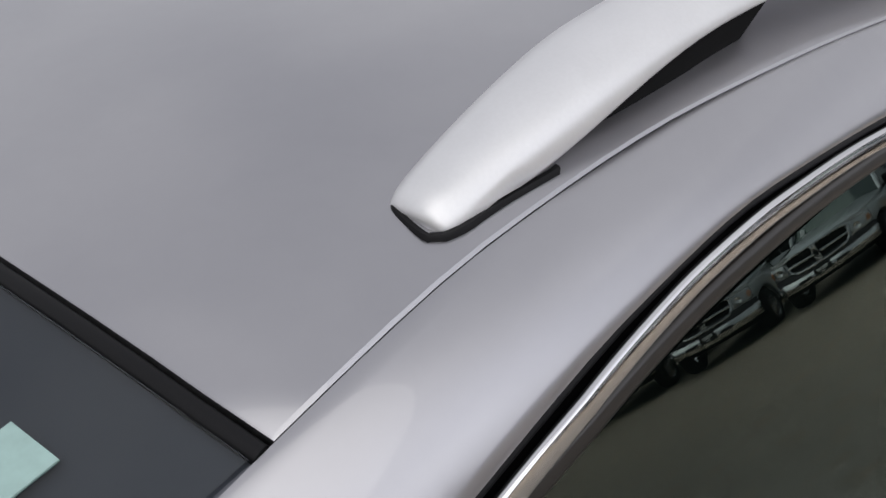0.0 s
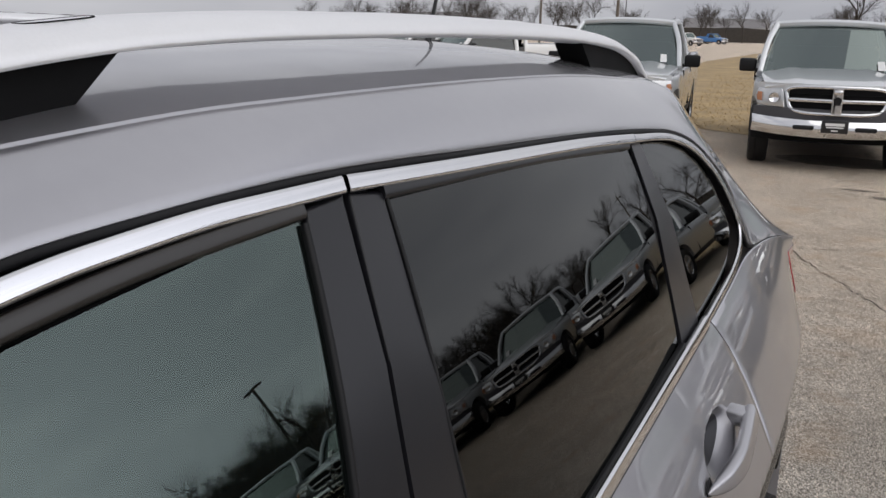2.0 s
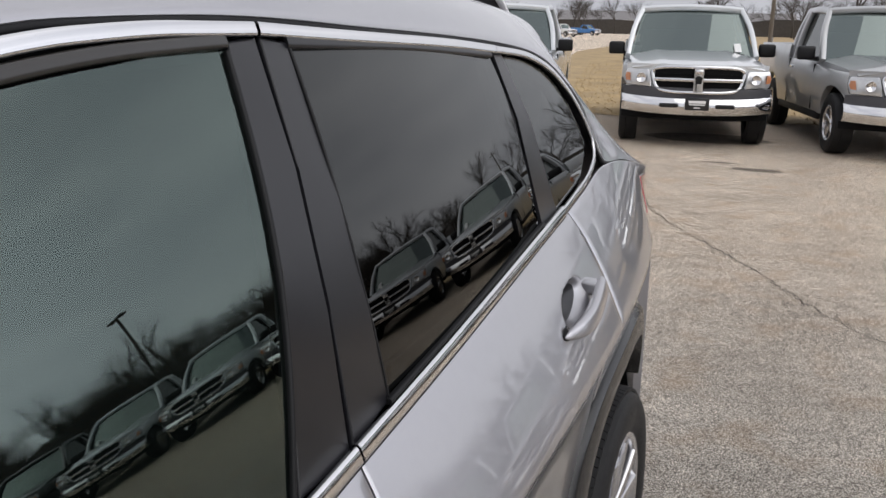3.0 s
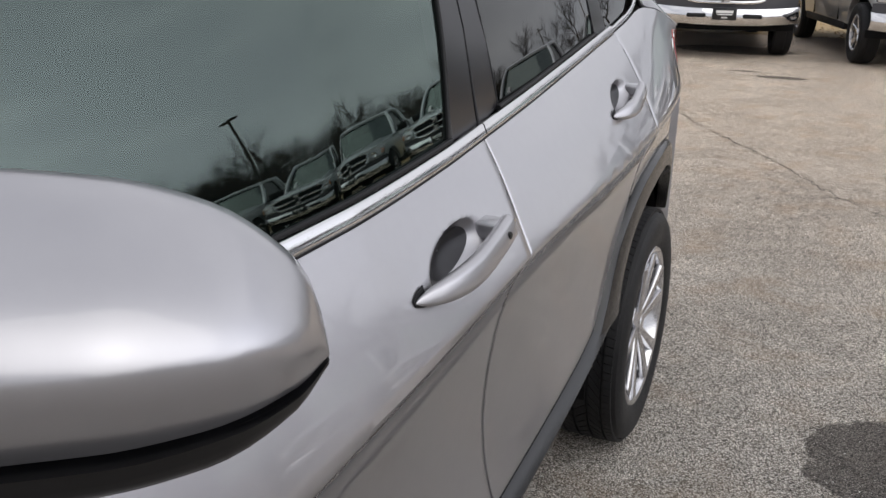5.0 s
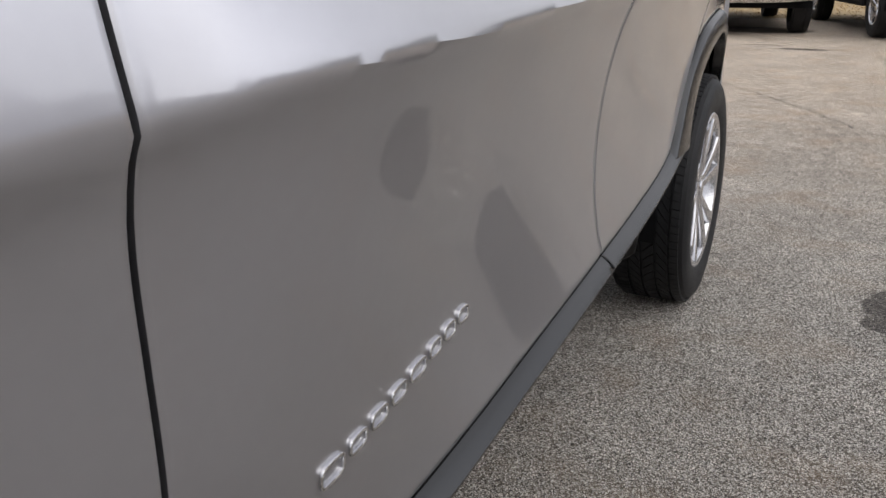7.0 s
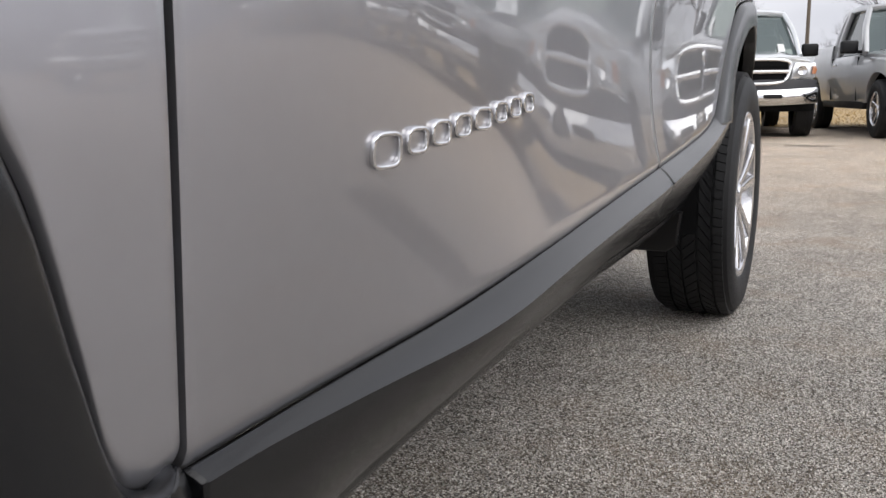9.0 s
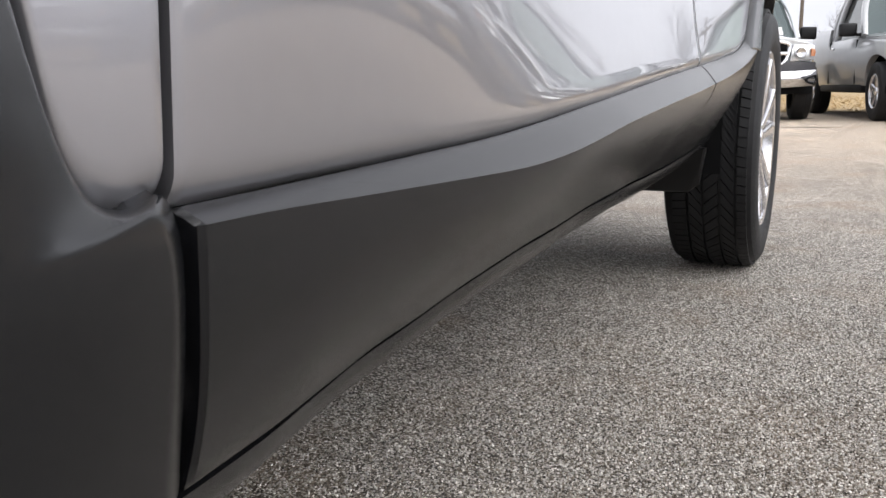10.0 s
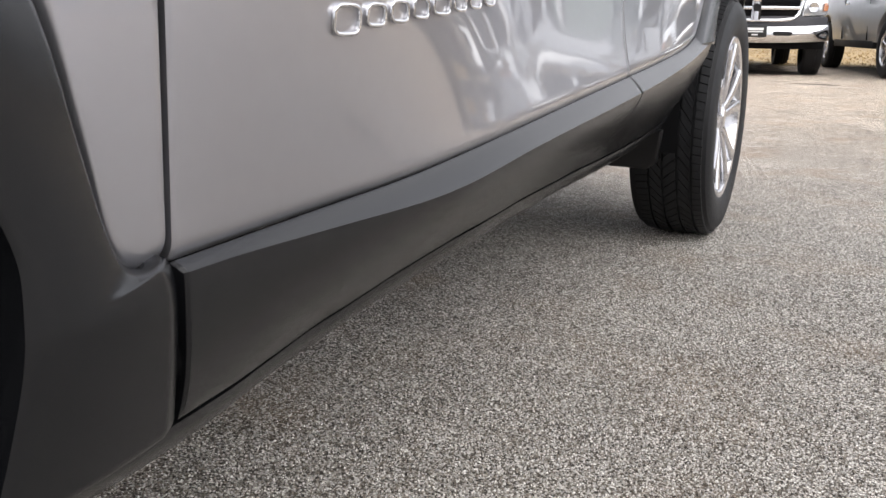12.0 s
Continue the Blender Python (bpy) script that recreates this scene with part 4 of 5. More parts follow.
# cabin
part("headliner", patch(lambda u, v: Vector(roof_fn(0.06 + 0.88 * u, 0.03 + 0.9 * v)) + Vector((0, 0, -0.03)), steps(0, 1, 12), steps(0, 1, 12), 0, 0, out=(0, 0, 1)), LINER, car)
part("dashboard", block((MID - 0.72, 0.10, 0.78), (MID + 0.72, 0.50, 1.08), 0.06, 3), CLOTH, car)
part("cabin_floor", block((MID - 0.72, 0.3, 0.42), (MID + 0.72, 3.1, 0.50), 0.02), CLOTH, car)
ring = [(0.42 + 0.17 * math.cos(a), 0.62 + 0.05 * math.sin(a), 1.02 + 0.16 * math.sin(a)) for a in steps(0, 2 * math.pi, 32)]
part("steering_wheel", sweep(ring, round_profile(0.03, 0.03, 0.012, 2), closed_ends=False, up=(0, 1, 0)), CLOTH, car)


def seat(x, y, wide):
    s = part("seat", block((x - wide / 2, y, 0.55), (x + wide / 2, y + 0.52, 0.74), 0.06, 3), CLOTH, car, "black cloth seat")
    part("backrest", block((x - wide / 2 + 0.02, -0.07, 0), (x + wide / 2 - 0.02, 0.07, 0.62), 0.06, 3, m=pose(0, y + 0.53, 0.68, -16)), CLOTH, s)
    for hx in ([x] if wide < 0.8 else [x - 0.35, x + 0.35]):
        part("headrest", block((hx - 0.13, -0.05, 0), (hx + 0.13, 0.05, 0.17), 0.045, 3, m=pose(0, y + 0.72, 1.30, -10)), CLOTH, s)


belt_line = path([(0.60, 1.22, 1.53), (0.635, 1.285, 1.44), (0.665, 1.325, 1.30), (0.70, 1.35, 1.10), (0.72, 1.36, 0.90)])
both.append(part("pillar_trim", sweep([belt_line(t) for t in steps(0, 1, 24)], round_profile(0.05, 0.02, 0.008, 2), up=(1, 0, 0.2)), LINER, car, "pale grey inner pillar trim"))
seat(0.42, 0.86, 0.52)
seat(-0.32, 0.86, 0.52)
seat(MID, 1.80, 1.25)

for ob in both:
    flipped(ob, car)


# ---- ground ----
def ground_material():
    """Worn exposed-aggregate concrete: small stones in tan and grey, rust blushes and oil stains."""
    m = bpy.data.materials.new("exposed_aggregate_concrete")
    m.use_nodes = True
    n, l = m.node_tree.nodes, m.node_tree.links
    b = n["Principled BSDF"]
    tc = n.new("ShaderNodeTexCoord")

    def noise_at(scale, detail=4):
        k = n.new("ShaderNodeTexNoise")
        k.inputs["Scale"].default_value, k.inputs["Detail"].default_value = scale, detail
        l.new(tc.outputs["Object"], k.inputs["Vector"])
        return k

    def ramp_of(src, stops):
        r = n.new("ShaderNodeValToRGB")
        e = r.color_ramp.elements
        while len(e) < len(stops):
            e.new(0.5)
        for q, (p, c) in zip(e, stops):
            q.position, q.color = p, (*c, 1)
        l.new(src, r.inputs[0])
        return r.outputs[0]

    def mix(kind, fac, a, c):
        k = n.new("ShaderNodeMixRGB")
        k.blend_type = kind
        for i, v in enumerate((fac, a, c)):
            if isinstance(v, (int, float)):
                k.inputs[i].default_value = v
            elif isinstance(v, tuple):
                k.inputs[i].default_value = (*v, 1)
            else:
                l.new(v, k.inputs[i])
        return k.outputs[0]

    stones = n.new("ShaderNodeTexVoronoi")
    stones.inputs["Scale"].default_value = 260
    warp = noise_at(160, 2)
    shift = n.new("ShaderNodeVectorMath")
    shift.operation = "MULTIPLY_ADD"
    l.new(warp.outputs["Color"], shift.inputs[0])
    shift.inputs[1].default_value = (0.004, 0.004, 0.004)
    l.new(tc.outputs["Object"], shift.inputs[2])
    l.new(shift.outputs[0], stones.inputs["Vector"])
    grey = n.new("ShaderNodeSeparateColor")
    l.new(stones.outputs["Color"], grey.inputs[0])
    col = ramp_of(grey.outputs[0], [(0.0, (0.045, 0.039, 0.033)), (0.2, (0.22, 0.198, 0.172)), (0.45, (0.50, 0.468, 0.425)), (0.7, (0.76, 0.725, 0.68)), (1.0, (0.99, 0.97, 0.93))])
    gap = ramp_of(stones.outputs["Distance"], [(0.0, (1, 1, 1)), (0.38, (1, 1, 1)), (0.68, (0.10, 0.09, 0.08))])
    col = mix("MULTIPLY", 0.9, col, gap)
    col = mix("MULTIPLY", 1.0, col, ramp_of(noise_at(1.3, 6).outputs["Fac"], [(0.3, (0.84, 0.815, 0.785)), (0.7, (1.14, 1.12, 1.085))]))
    col = mix("MULTIPLY", 1.0, col, ramp_of(noise_at(9, 5).outputs["Fac"], [(0.3, (0.85, 0.85, 0.85)), (0.7, (1.12, 1.12, 1.12))]))
    col = mix("MIX", ramp_of(noise_at(3.1, 3).outputs["Fac"], [(0.52, (0, 0, 0)), (0.78, (0.45, 0.45, 0.45))]), col, (0.27, 0.175, 0.095))
    sep = n.new("ShaderNodeSeparateXYZ")
    l.new(tc.outputs["Object"], sep.inputs[0])
    edge_noise = noise_at(7, 4)

    def stain(cx, cy, rx, ry, hard=0.12):
        """A wet or oily blot with a ragged rim."""
        def axis(out, c, r):
            k = n.new("ShaderNodeMath")
            k.operation = "MULTIPLY_ADD"
            l.new(sep.outputs[out], k.inputs[0])
            k.inputs[1].default_value, k.inputs[2].default_value = 1 / r, -c / r
            p = n.new("ShaderNodeMath")
            p.operation = "POWER"
            l.new(k.outputs[0], p.inputs[0])
            p.inputs[1].default_value = 2
            a = n.new("ShaderNodeMath")
            a.operation = "ABSOLUTE"
            l.new(k.outputs[0], a.inputs[0])
            q = n.new("ShaderNodeMath")
            q.operation = "MULTIPLY"
            l.new(a.outputs[0], q.inputs[0])
            l.new(a.outputs[0], q.inputs[1])
            return q.outputs[0]
        s = n.new("ShaderNodeMath")
        l.new(axis("X", cx, rx), s.inputs[0])
        l.new(axis("Y", cy, ry), s.inputs[1])
        w = n.new("ShaderNodeMath")
        w.operation = "MULTIPLY_ADD"
        l.new(edge_noise.outputs["Fac"], w.inputs[0])
        w.inputs[1].default_value = 0.9
        l.new(s.outputs[0], w.inputs[2])
        r = n.new("ShaderNodeMapRange")
        r.inputs["From Min"].default_value, r.inputs["From Max"].default_value = 1.40 - hard, 1.40 + hard
        r.inputs["To Min"].default_value, r.inputs["To Max"].default_value = 1, 0
        l.new(w.outputs[0], r.inputs["Value"])
        return r.outputs[0]

    wet = 0
    for args in STAINS:
        k = stain(*args)
        if wet == 0:
            wet = k
        else:
            mx = n.new("ShaderNodeMath")
            mx.operation = "MAXIMUM"
            l.new(wet, mx.inputs[0])
            l.new(k, mx.inputs[1])
            wet = mx.outputs[0]
    col = mix("MULTIPLY", wet, col, (0.30, 0.29, 0.285))
    # brightness put into the concrete's colour: paler and warmer from y 2.5 to 8
    far_brighten = n.new("ShaderNodeMapRange")
    far_brighten.inputs["From Min"].default_value, far_brighten.inputs["From Max"].default_value = 2.5, 8.0
    l.new(sep.outputs["Y"], far_brighten.inputs["Value"])
    col = mix("MULTIPLY", far_brighten.outputs[0], col, (1.62, 1.47, 1.30))
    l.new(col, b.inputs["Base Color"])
    b.inputs["Roughness"].default_value = 0.86
    bump = n.new("ShaderNodeBump")
    bump.inputs["Distance"].default_value = 0.006
    inv = n.new("ShaderNodeMath")
    inv.operation = "SUBTRACT"
    inv.inputs[0].default_value = 1
    l.new(stones.outputs["Distance"], inv.inputs[1])
    l.new(inv.outputs[0], bump.inputs["Height"])
    l.new(bump.outputs[0], b.inputs["Normal"])
    return m


STAINS = [(1.80, 2.83, 0.44, 0.32, 0.04), (0.62, 11.35, 0.30, 0.13), (0.15, 11.75, 0.22, 0.06), (-0.3, 14.2, 0.9, 0.6)]
bm = bmesh.new()
bmesh.ops.create_grid(bm, x_segments=60, y_segments=60, size=900)
for v in bm.verts:
    v.co.z = 0.0
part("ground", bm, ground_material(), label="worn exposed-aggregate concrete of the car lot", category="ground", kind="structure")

# loose and half-set stones where the concrete has worn open, beside the car
rng = np.random.default_rng(4)
N = 140000
px, py = rng.normal(1.02, 0.33, N), 0.42 + np.abs(rng.normal(0.0, 0.95, N)) - 0.25 * rng.uniform(0, 1, N) ** 2
rad, tall_by = rng.uniform(0.0011, 0.0027, N), rng.uniform(0.0008, 0.0024, N)
turn_by, long_by = rng.uniform(0, 6.28, N), rng.uniform(0.6, 1.0, N)
rings = []
for grow, lift in ((1.0, 0.0), (0.62, 1.0)):
    for k in range(4):
        a = 2 * math.pi * k / 4
        wob = rng.uniform(0.7, 1.2, N) * rad * grow
        u, v = wob * math.cos(a), wob * math.sin(a) * long_by
        z = tall_by * rng.uniform(0.7, 1.2, N) if lift else np.full(N, -0.0004)
        rings.append(np.stack([px + u * np.cos(turn_by) - v * np.sin(turn_by), py + u * np.sin(turn_by) + v * np.cos(turn_by), z], 1))
P = np.stack(rings, 1).reshape(-1, 3)
quads = [(k, (k + 1) % 4, 4 + (k + 1) % 4, 4 + k) for k in range(4)] + [(4, 5, 6, 7)]
Q = (np.arange(N)[:, None, None] * 8 + np.array(quads)[None]).reshape(-1, 4)
me = bpy.data.meshes.new("stones")
me.from_pydata(P.tolist(), [], Q.tolist())
STONE = bpy.data.materials.new("mixed_gravel_stone")
STONE.use_nodes = True
sn, sl = STONE.node_tree.nodes, STONE.node_tree.links
pick, tone, grain, speck = (sn.new("ShaderNode" + k) for k in ("NewGeometry", "ValToRGB", "TexNoise", "MixRGB"))
while len(tone.color_ramp.elements) < 6:
    tone.color_ramp.elements.new(0.5)
for e, (p, c) in zip(tone.color_ramp.elements, ((0.0, (0.03, 0.026, 0.023)), (0.2, (0.13, 0.108, 0.085)), (0.42, (0.28, 0.245, 0.20)), (0.62, (0.36, 0.345, 0.325)), (0.85, (0.58, 0.545, 0.50)), (1.0, (0.88, 0.85, 0.80)))):
    e.position, e.color = p, (*c, 1)
grain.inputs["Scale"].default_value = 900
speck.blend_type, speck.inputs[0].default_value = "OVERLAY", 0.5
sl.new(pick.outputs["Random Per Island"], tone.inputs[0])
sl.new(tone.outputs[0], speck.inputs[1])
sl.new(grain.outputs["Fac"], speck.inputs[2])
sl.new(speck.outputs[0], sn["Principled BSDF"].inputs["Base Color"])
sn["Principled BSDF"].inputs["Roughness"].default_value = 0.85
mesh_part("loose_stones", me, STONE, label="fine tan and grey stones worn loose from the concrete", smooth=False, category="gravel", kind="stuff")

# cracks in the slab
CRACK = material("crack_dirt", (0.035, 0.03, 0.024), 0.95, vary=0.4, scale=200)


def crack(points, width, seed):
    rnd = random.Random(seed)
    c = path(points)
    bm = bmesh.new()
    prev = None
    n = int(len(points) * 22)
    for t in steps(0, 1, n):
        x, y = c(t)
        x, y = x + rnd.gauss(0, width * 1.3), y + rnd.gauss(0, width * 1.3)
        w = width * (0.35 + 0.9 * rnd.random()) * (1 - 0.6 * t)
        a, b = bm.verts.new((x, y - w, 0.004)), bm.verts.new((x + w * 0.4, y + w, 0.004))
        if prev:
            bm.faces.new((*prev, b, a))
        prev = (a, b)
    return bm


crack_ob = part("pavement_crack", crack([(-0.55, 9.7), (0.24, 7.9), (0.80, 7.0), (1.12, 6.45), (1.49, 5.80), (2.6, 4.6), (4.2, 3.4)], 0.010, 1), CRACK, label="dirt-filled crack across the concrete", category="crack", kind="structure")
part("pavement_crack", crack([(0.02, 8.35), (0.5, 8.55), (0.75, 8.9), (1.3, 9.1)], 0.006, 2), CRACK, label="thin side crack in the concrete", category="crack", kind="structure")

# ---- pickup trucks ----
MESHES = {}


def shared(key, make):
    if key not in MESHES:
        bm = make()
        bmesh.ops.recalc_face_normals(bm, faces=bm.faces)
        me = bpy.data.meshes.new(key)
        bm.to_mesh(me)
        bm.free()
        me.shade_smooth()
        me.set_sharp_from_angle(angle=radians(35))
        MESHES[key] = me
    return MESHES[key]


def piece(name, key, make, mat, parent, label=""):
    """A truck part: one mesh shared by all trucks; the paint is set on the object."""
    me = shared(key, make)
    if not me.materials:
        me.materials.append(mat)
    ob = new(name, me)
    ob.parent = parent
    if me.materials[0] is not mat:
        ob.material_slots[0].link = "OBJECT"
        ob.material_slots[0].material = mat
    return tagged(ob, label)


CAB_X = spline([(1.18, 0.93), (1.35, 0.90), (1.86, 0.74)])


def truck_side(s):
    """Fender, door and bed side in one skin, cut away round both wheels."""
    top_at = lambda y: 1.36 if y > 2.55 else (1.155 if y > 0.95 else 1.05 + 0.07 * max(0, min(1, (y + 0.5) / 1.45)) ** 0.7)
    def foot(y):
        for cy in (0.0, 3.57):
            if abs(y - cy) < 0.475:
                return max(0.47, 0.42 + 0.46 * math.sqrt(1 - ((y - cy) / 0.475) ** 2))
        return 0.55 if y < 0 or y > 4 else 0.47

    def fn(y, v):
        z = foot(y) + (top_at(y) - foot(y)) * v
        x = 1.0 - 0.05 * max(0, z - 0.95) - 0.12 * max(0, 0.75 - z) ** 1.3 - 0.30 * max(0, 0.15 - y) ** 1.7 - 0.02 * max(0, v - 0.85) / 0.15
        return s * x, y, z
    ys = [-0.58, -0.53, -0.48]
    for cy in (0.0, 3.57):
        ys += [cy + 0.474 * math.sin(math.pi * k / 24) for k in range(-12, 13)]
        if cy == 0:
            ys += [0.6, 0.94, 0.96, 1.3, 1.7, 2.1, 2.5, 2.545, 2.555, 2.6, 2.9]
    ys += [4.1, 4.3, 4.5, 4.7, 4.75]
    return patch(fn, ys, [0, 0.03, 0.08, 0.2, 0.35, 0.5, 0.65, 0.8, 0.9, 0.96, 1], 0.09, 0.008, out=(s, 0, 0))


def truck_hood():
    def fn(u, v):
        w = -1 + 2 * u
        y = -0.80 + 1.75 * v + 0.14 * w * w * (1 - v)
        return w * (0.86 + 0.06 * v), y, 1.05 + 0.13 * v**0.6 + (0.06 + 0.02 * v) * (1 - abs(w) ** 3) + 0.02 * math.exp(-((abs(w) - 0.55) / 0.1) ** 2)
    return patch(fn, steps(0, 1, 24), steps(0, 1, 12), 0.10, 0.01, out=(0, 0, 1))


def truck_roof():
    return patch(lambda u, v: ((-1 + 2 * u) * (0.72 + 0.02 * math.sin(math.pi * v)), 1.46 + 1.10 * v, 1.855 + 0.05 * (1 - abs(-1 + 2 * u) ** 2.5) - 0.03 * (1 - math.sin(math.pi * min(1, 0.15 + 0.8 * v)))), steps(0, 1, 14), steps(0, 1, 8), 0.05, 0.012, out=(0, 0, 1))


def truck_header():
    return sweep([(x, 1.47 - 0.09 * (1 - (x / 0.72) ** 2), 1.845 + 0.035 * (1 - (x / 0.72) ** 2)) for x in steps(-0.74, 0.74, 10)], round_profile(0.11, 0.085, 0.03, 2), up=(0, -0.4, 1))


PILLARS = {"pillar_a": [(0.93, 0.80, 1.16), (0.86, 1.15, 1.55), (0.735, 1.48, 1.85)], "roof_edge": [(0.735, 1.48, 1.85), (0.745, 2.0, 1.868), (0.735, 2.55, 1.85)],
           "pillar_c": [(0.735, 2.55, 1.85), (0.85, 2.62, 1.50), (0.93, 2.62, 1.14)], "pillar_b": [(0.765, 2.28, 1.85), (0.86, 2.34, 1.50), (0.93, 2.36, 1.14)]}


def truck_pillar(s, points):
    c = path([(s * x, y, z) for x, y, z in points])
    return sweep([c(t) for t in steps(0, 1, 8)], round_profile(0.10, 0.075, 0.025, 2), up=(s, 0, 0.3))


def truck_front_glass():
    return patch(lambda u, v: (lambda w, t: (w * (0.90 - 0.18 * t), 0.86 + 0.62 * t - 0.10 * (1 - w * w), 1.17 + 0.67 * t))(-1 + 2 * u, v), steps(0, 1, 14), steps(0, 1, 8), 0.006, 0, out=(0, -1, 0.6))


def truck_side_glass(s):
    return slab([(0.92, 1.17), (2.34, 1.17), (2.27, 1.83), (1.50, 1.83)], 0.006, lambda a, b, d: (s * (CAB_X(b) - 0.015 - d), a, b))


def truck_bumper():
    def fn(u, v):
        w = -1 + 2 * u
        bow = 0.10 * math.sin(math.pi * v)
        return w * 0.985, -0.90 - bow * 0.5 + 0.30 * abs(w) ** 3.2, 0.44 + 0.225 * v + 0.035 * abs(w) ** 2
    return patch(fn, edged(0, 1, 32, 0.01), edged(0, 1, 10, 0.03), 0.05, 0.008, out=(0, -1, 0))


def truck_valance(lo, hi, fwd):
    def fn(u, v):
        w = -1 + 2 * u
        return w * 0.97, fwd + 0.30 * abs(w) ** 3.2, lo + (hi - lo) * v
    return lambda: patch(fn, steps(0, 1, 28), steps(0, 1, 5), 0.05, 0.004, out=(0, -1, 0))


def grille_frame():
    bm = bmesh.new()
    loop = []
    for k in range(49):
        a = 2 * math.pi * k / 48
        x, z = 0.575 * math.copysign(abs(math.cos(a)) ** 0.42, math.cos(a)), 0.905 + 0.165 * math.copysign(abs(math.sin(a)) ** 0.42, math.sin(a))
        x *= 1 + 0.08 * (z - 0.905) / 0.165
        loop.append((x, -0.865 + 0.10 * (x / 0.575) ** 2 + 0.10 * (z - 0.905), z))
    merge(bm, sweep(loop, round_profile(0.045, 0.05, 0.014, 2), closed_ends=False, up=(0, -1, 0.1)))
    merge(bm, sweep([(x, -0.875 + 0.10 * (x / 0.575) ** 2, 0.905) for x in steps(-0.56, 0.56, 14)], round_profile(0.05, 0.05, 0.014, 2), up=(0, -1, 0)))
    merge(bm, sweep([(0, -0.885, 0.75), (0, -0.885, 1.06)], round_profile(0.13, 0.06, 0.018, 2), up=(0, -1, 0)))
    return bm


def grille_mesh():
    bm = patch(lambda u, v: (-0.56 + 1.12 * u, -0.850 + 0.075 * (2 * u - 1) ** 2, 0.755 + 0.30 * v), steps(0, 1, 10), steps(0, 1, 3), 0.02, 0, out=(0, -1, 0))
    for k in range(3):
        z = 0.80 + 0.09 * k
        merge(bm, sweep([(x, -0.858 + 0.075 * (x / 0.56) ** 2, z) for x in steps(-0.55, 0.55, 8)], round_profile(0.008, 0.02, 0.003, 1), up=(0, -1, 0)))
    return bm


def lamp_shell(s):
    return slab([(0.60, 0.80), (0.93, 0.82), (0.955, 0.93), (0.93, 1.03), (0.64, 1.03), (0.62, 0.95)], 0.08, lambda a, b, d: (s * a, -0.82 + 0.75 * max(0, a - 0.58) ** 1.5 + d + 0.2 * (b - 0.8), b), 0.015, 2)


def lamp_amber(s):
    return slab([(0.875, 0.87), (0.930, 0.875), (0.945, 0.93), (0.93, 0.98), (0.885, 0.98)], 0.02, lambda a, b, d: (s * (a + 0.004), -0.832 + 0.75 * max(0, a - 0.58) ** 1.5 + d + 0.2 * (b - 0.8), b), 0.005)


def lamp_bulb(s):
    return lathe([(0.0, 0.02), (0.05, 0.006), (0.062, -0.006), (0.066, 0.0)], 20, "y", centre=(s * 0.74, -0.79, 0.92))


def truck_tyre():
    return lathe([(0.22, 0.105), (0.26, 0.125), (0.33, 0.13), (0.375, 0.115), (0.392, 0.09), (0.395, 0.04), (0.388, 0.035), (0.388, 0.03), (0.395, 0.025), (0.395, -0.09), (0.375, -0.12), (0.26, -0.13), (0.22, -0.1)], 40)


def truck_rim():
    bm = lathe([(0.222, 0.110), (0.232, 0.115), (0.222, 0.118), (0.205, 0.10), (0.195, 0.02), (0.19, -0.05)], 40)
    for k in range(5):
        a = 2 * math.pi * k / 5 + 0.3
        pts = [(0.07 + 0.02 * t, (0.04 + 0.165 * t) * math.cos(a), (0.04 + 0.165 * t) * math.sin(a)) for t in steps(0, 1, 4)]
        merge(bm, sweep(pts, round_profile(0.085, 0.03, 0.01, 1), up=(1, 0, 0), scale=lambda t: (0.8 + 0.3 * t, 1)))
    merge(bm, lathe([(0.0, 0.10), (0.05, 0.098), (0.06, 0.08), (0.06, 0.03)], 20))
    return bm


def truck_mirror(s):
    bm = block((0.98, 0.98, 1.17), (1.22, 1.10, 1.36), 0.035, 3)
    merge(bm, block((0.88, 1.0, 1.17), (1.0, 1.06, 1.22), 0.02))
    if s < 0:
        bm.transform(Matrix.Scale(-1, 4, (1, 0, 0)))
    return bm


def bed_inner():
    bm = block((-0.86, 2.70, 0.88), (0.86, 4.70, 0.93), 0.01)
    merge(bm, block((-0.90, 2.62, 0.88), (0.90, 2.68, 1.33), 0.01))
    for s in (-1, 1):
        merge(bm, block((s * 0.88 - 0.03, 2.66, 0.88), (s * 0.88 + 0.03, 4.70, 1.345), 0.01))
    return bm


def tail_gate():
    bm = block((-0.80, 4.70, 0.78), (0.80, 4.77, 1.36), 0.02, 2)
    merge(bm, block((-0.66, 4.765, 0.92), (0.66, 4.785, 1.20), 0.015, 2))
    return bm


TRUCK_SCREEN = glazing("truck_windscreen", (0.07, 0.08, 0.078), 2.6, (0.86, 1.0, 0.96))
TRUCK_GLASS = glazing("truck_side_glass", (0.05, 0.055, 0.055), 1.7)
PLATE = material("black_plate", (0.012, 0.012, 0.013), 0.35, vary=0.1)
SEAT_GREY = material("grey_truck_seat", (0.16, 0.155, 0.15), 0.9, vary=0.1)
TRUCK_CLADDING = material("truck_black_plastic", (0.012, 0.012, 0.013), 0.6, vary=0.15, spec=0.3)


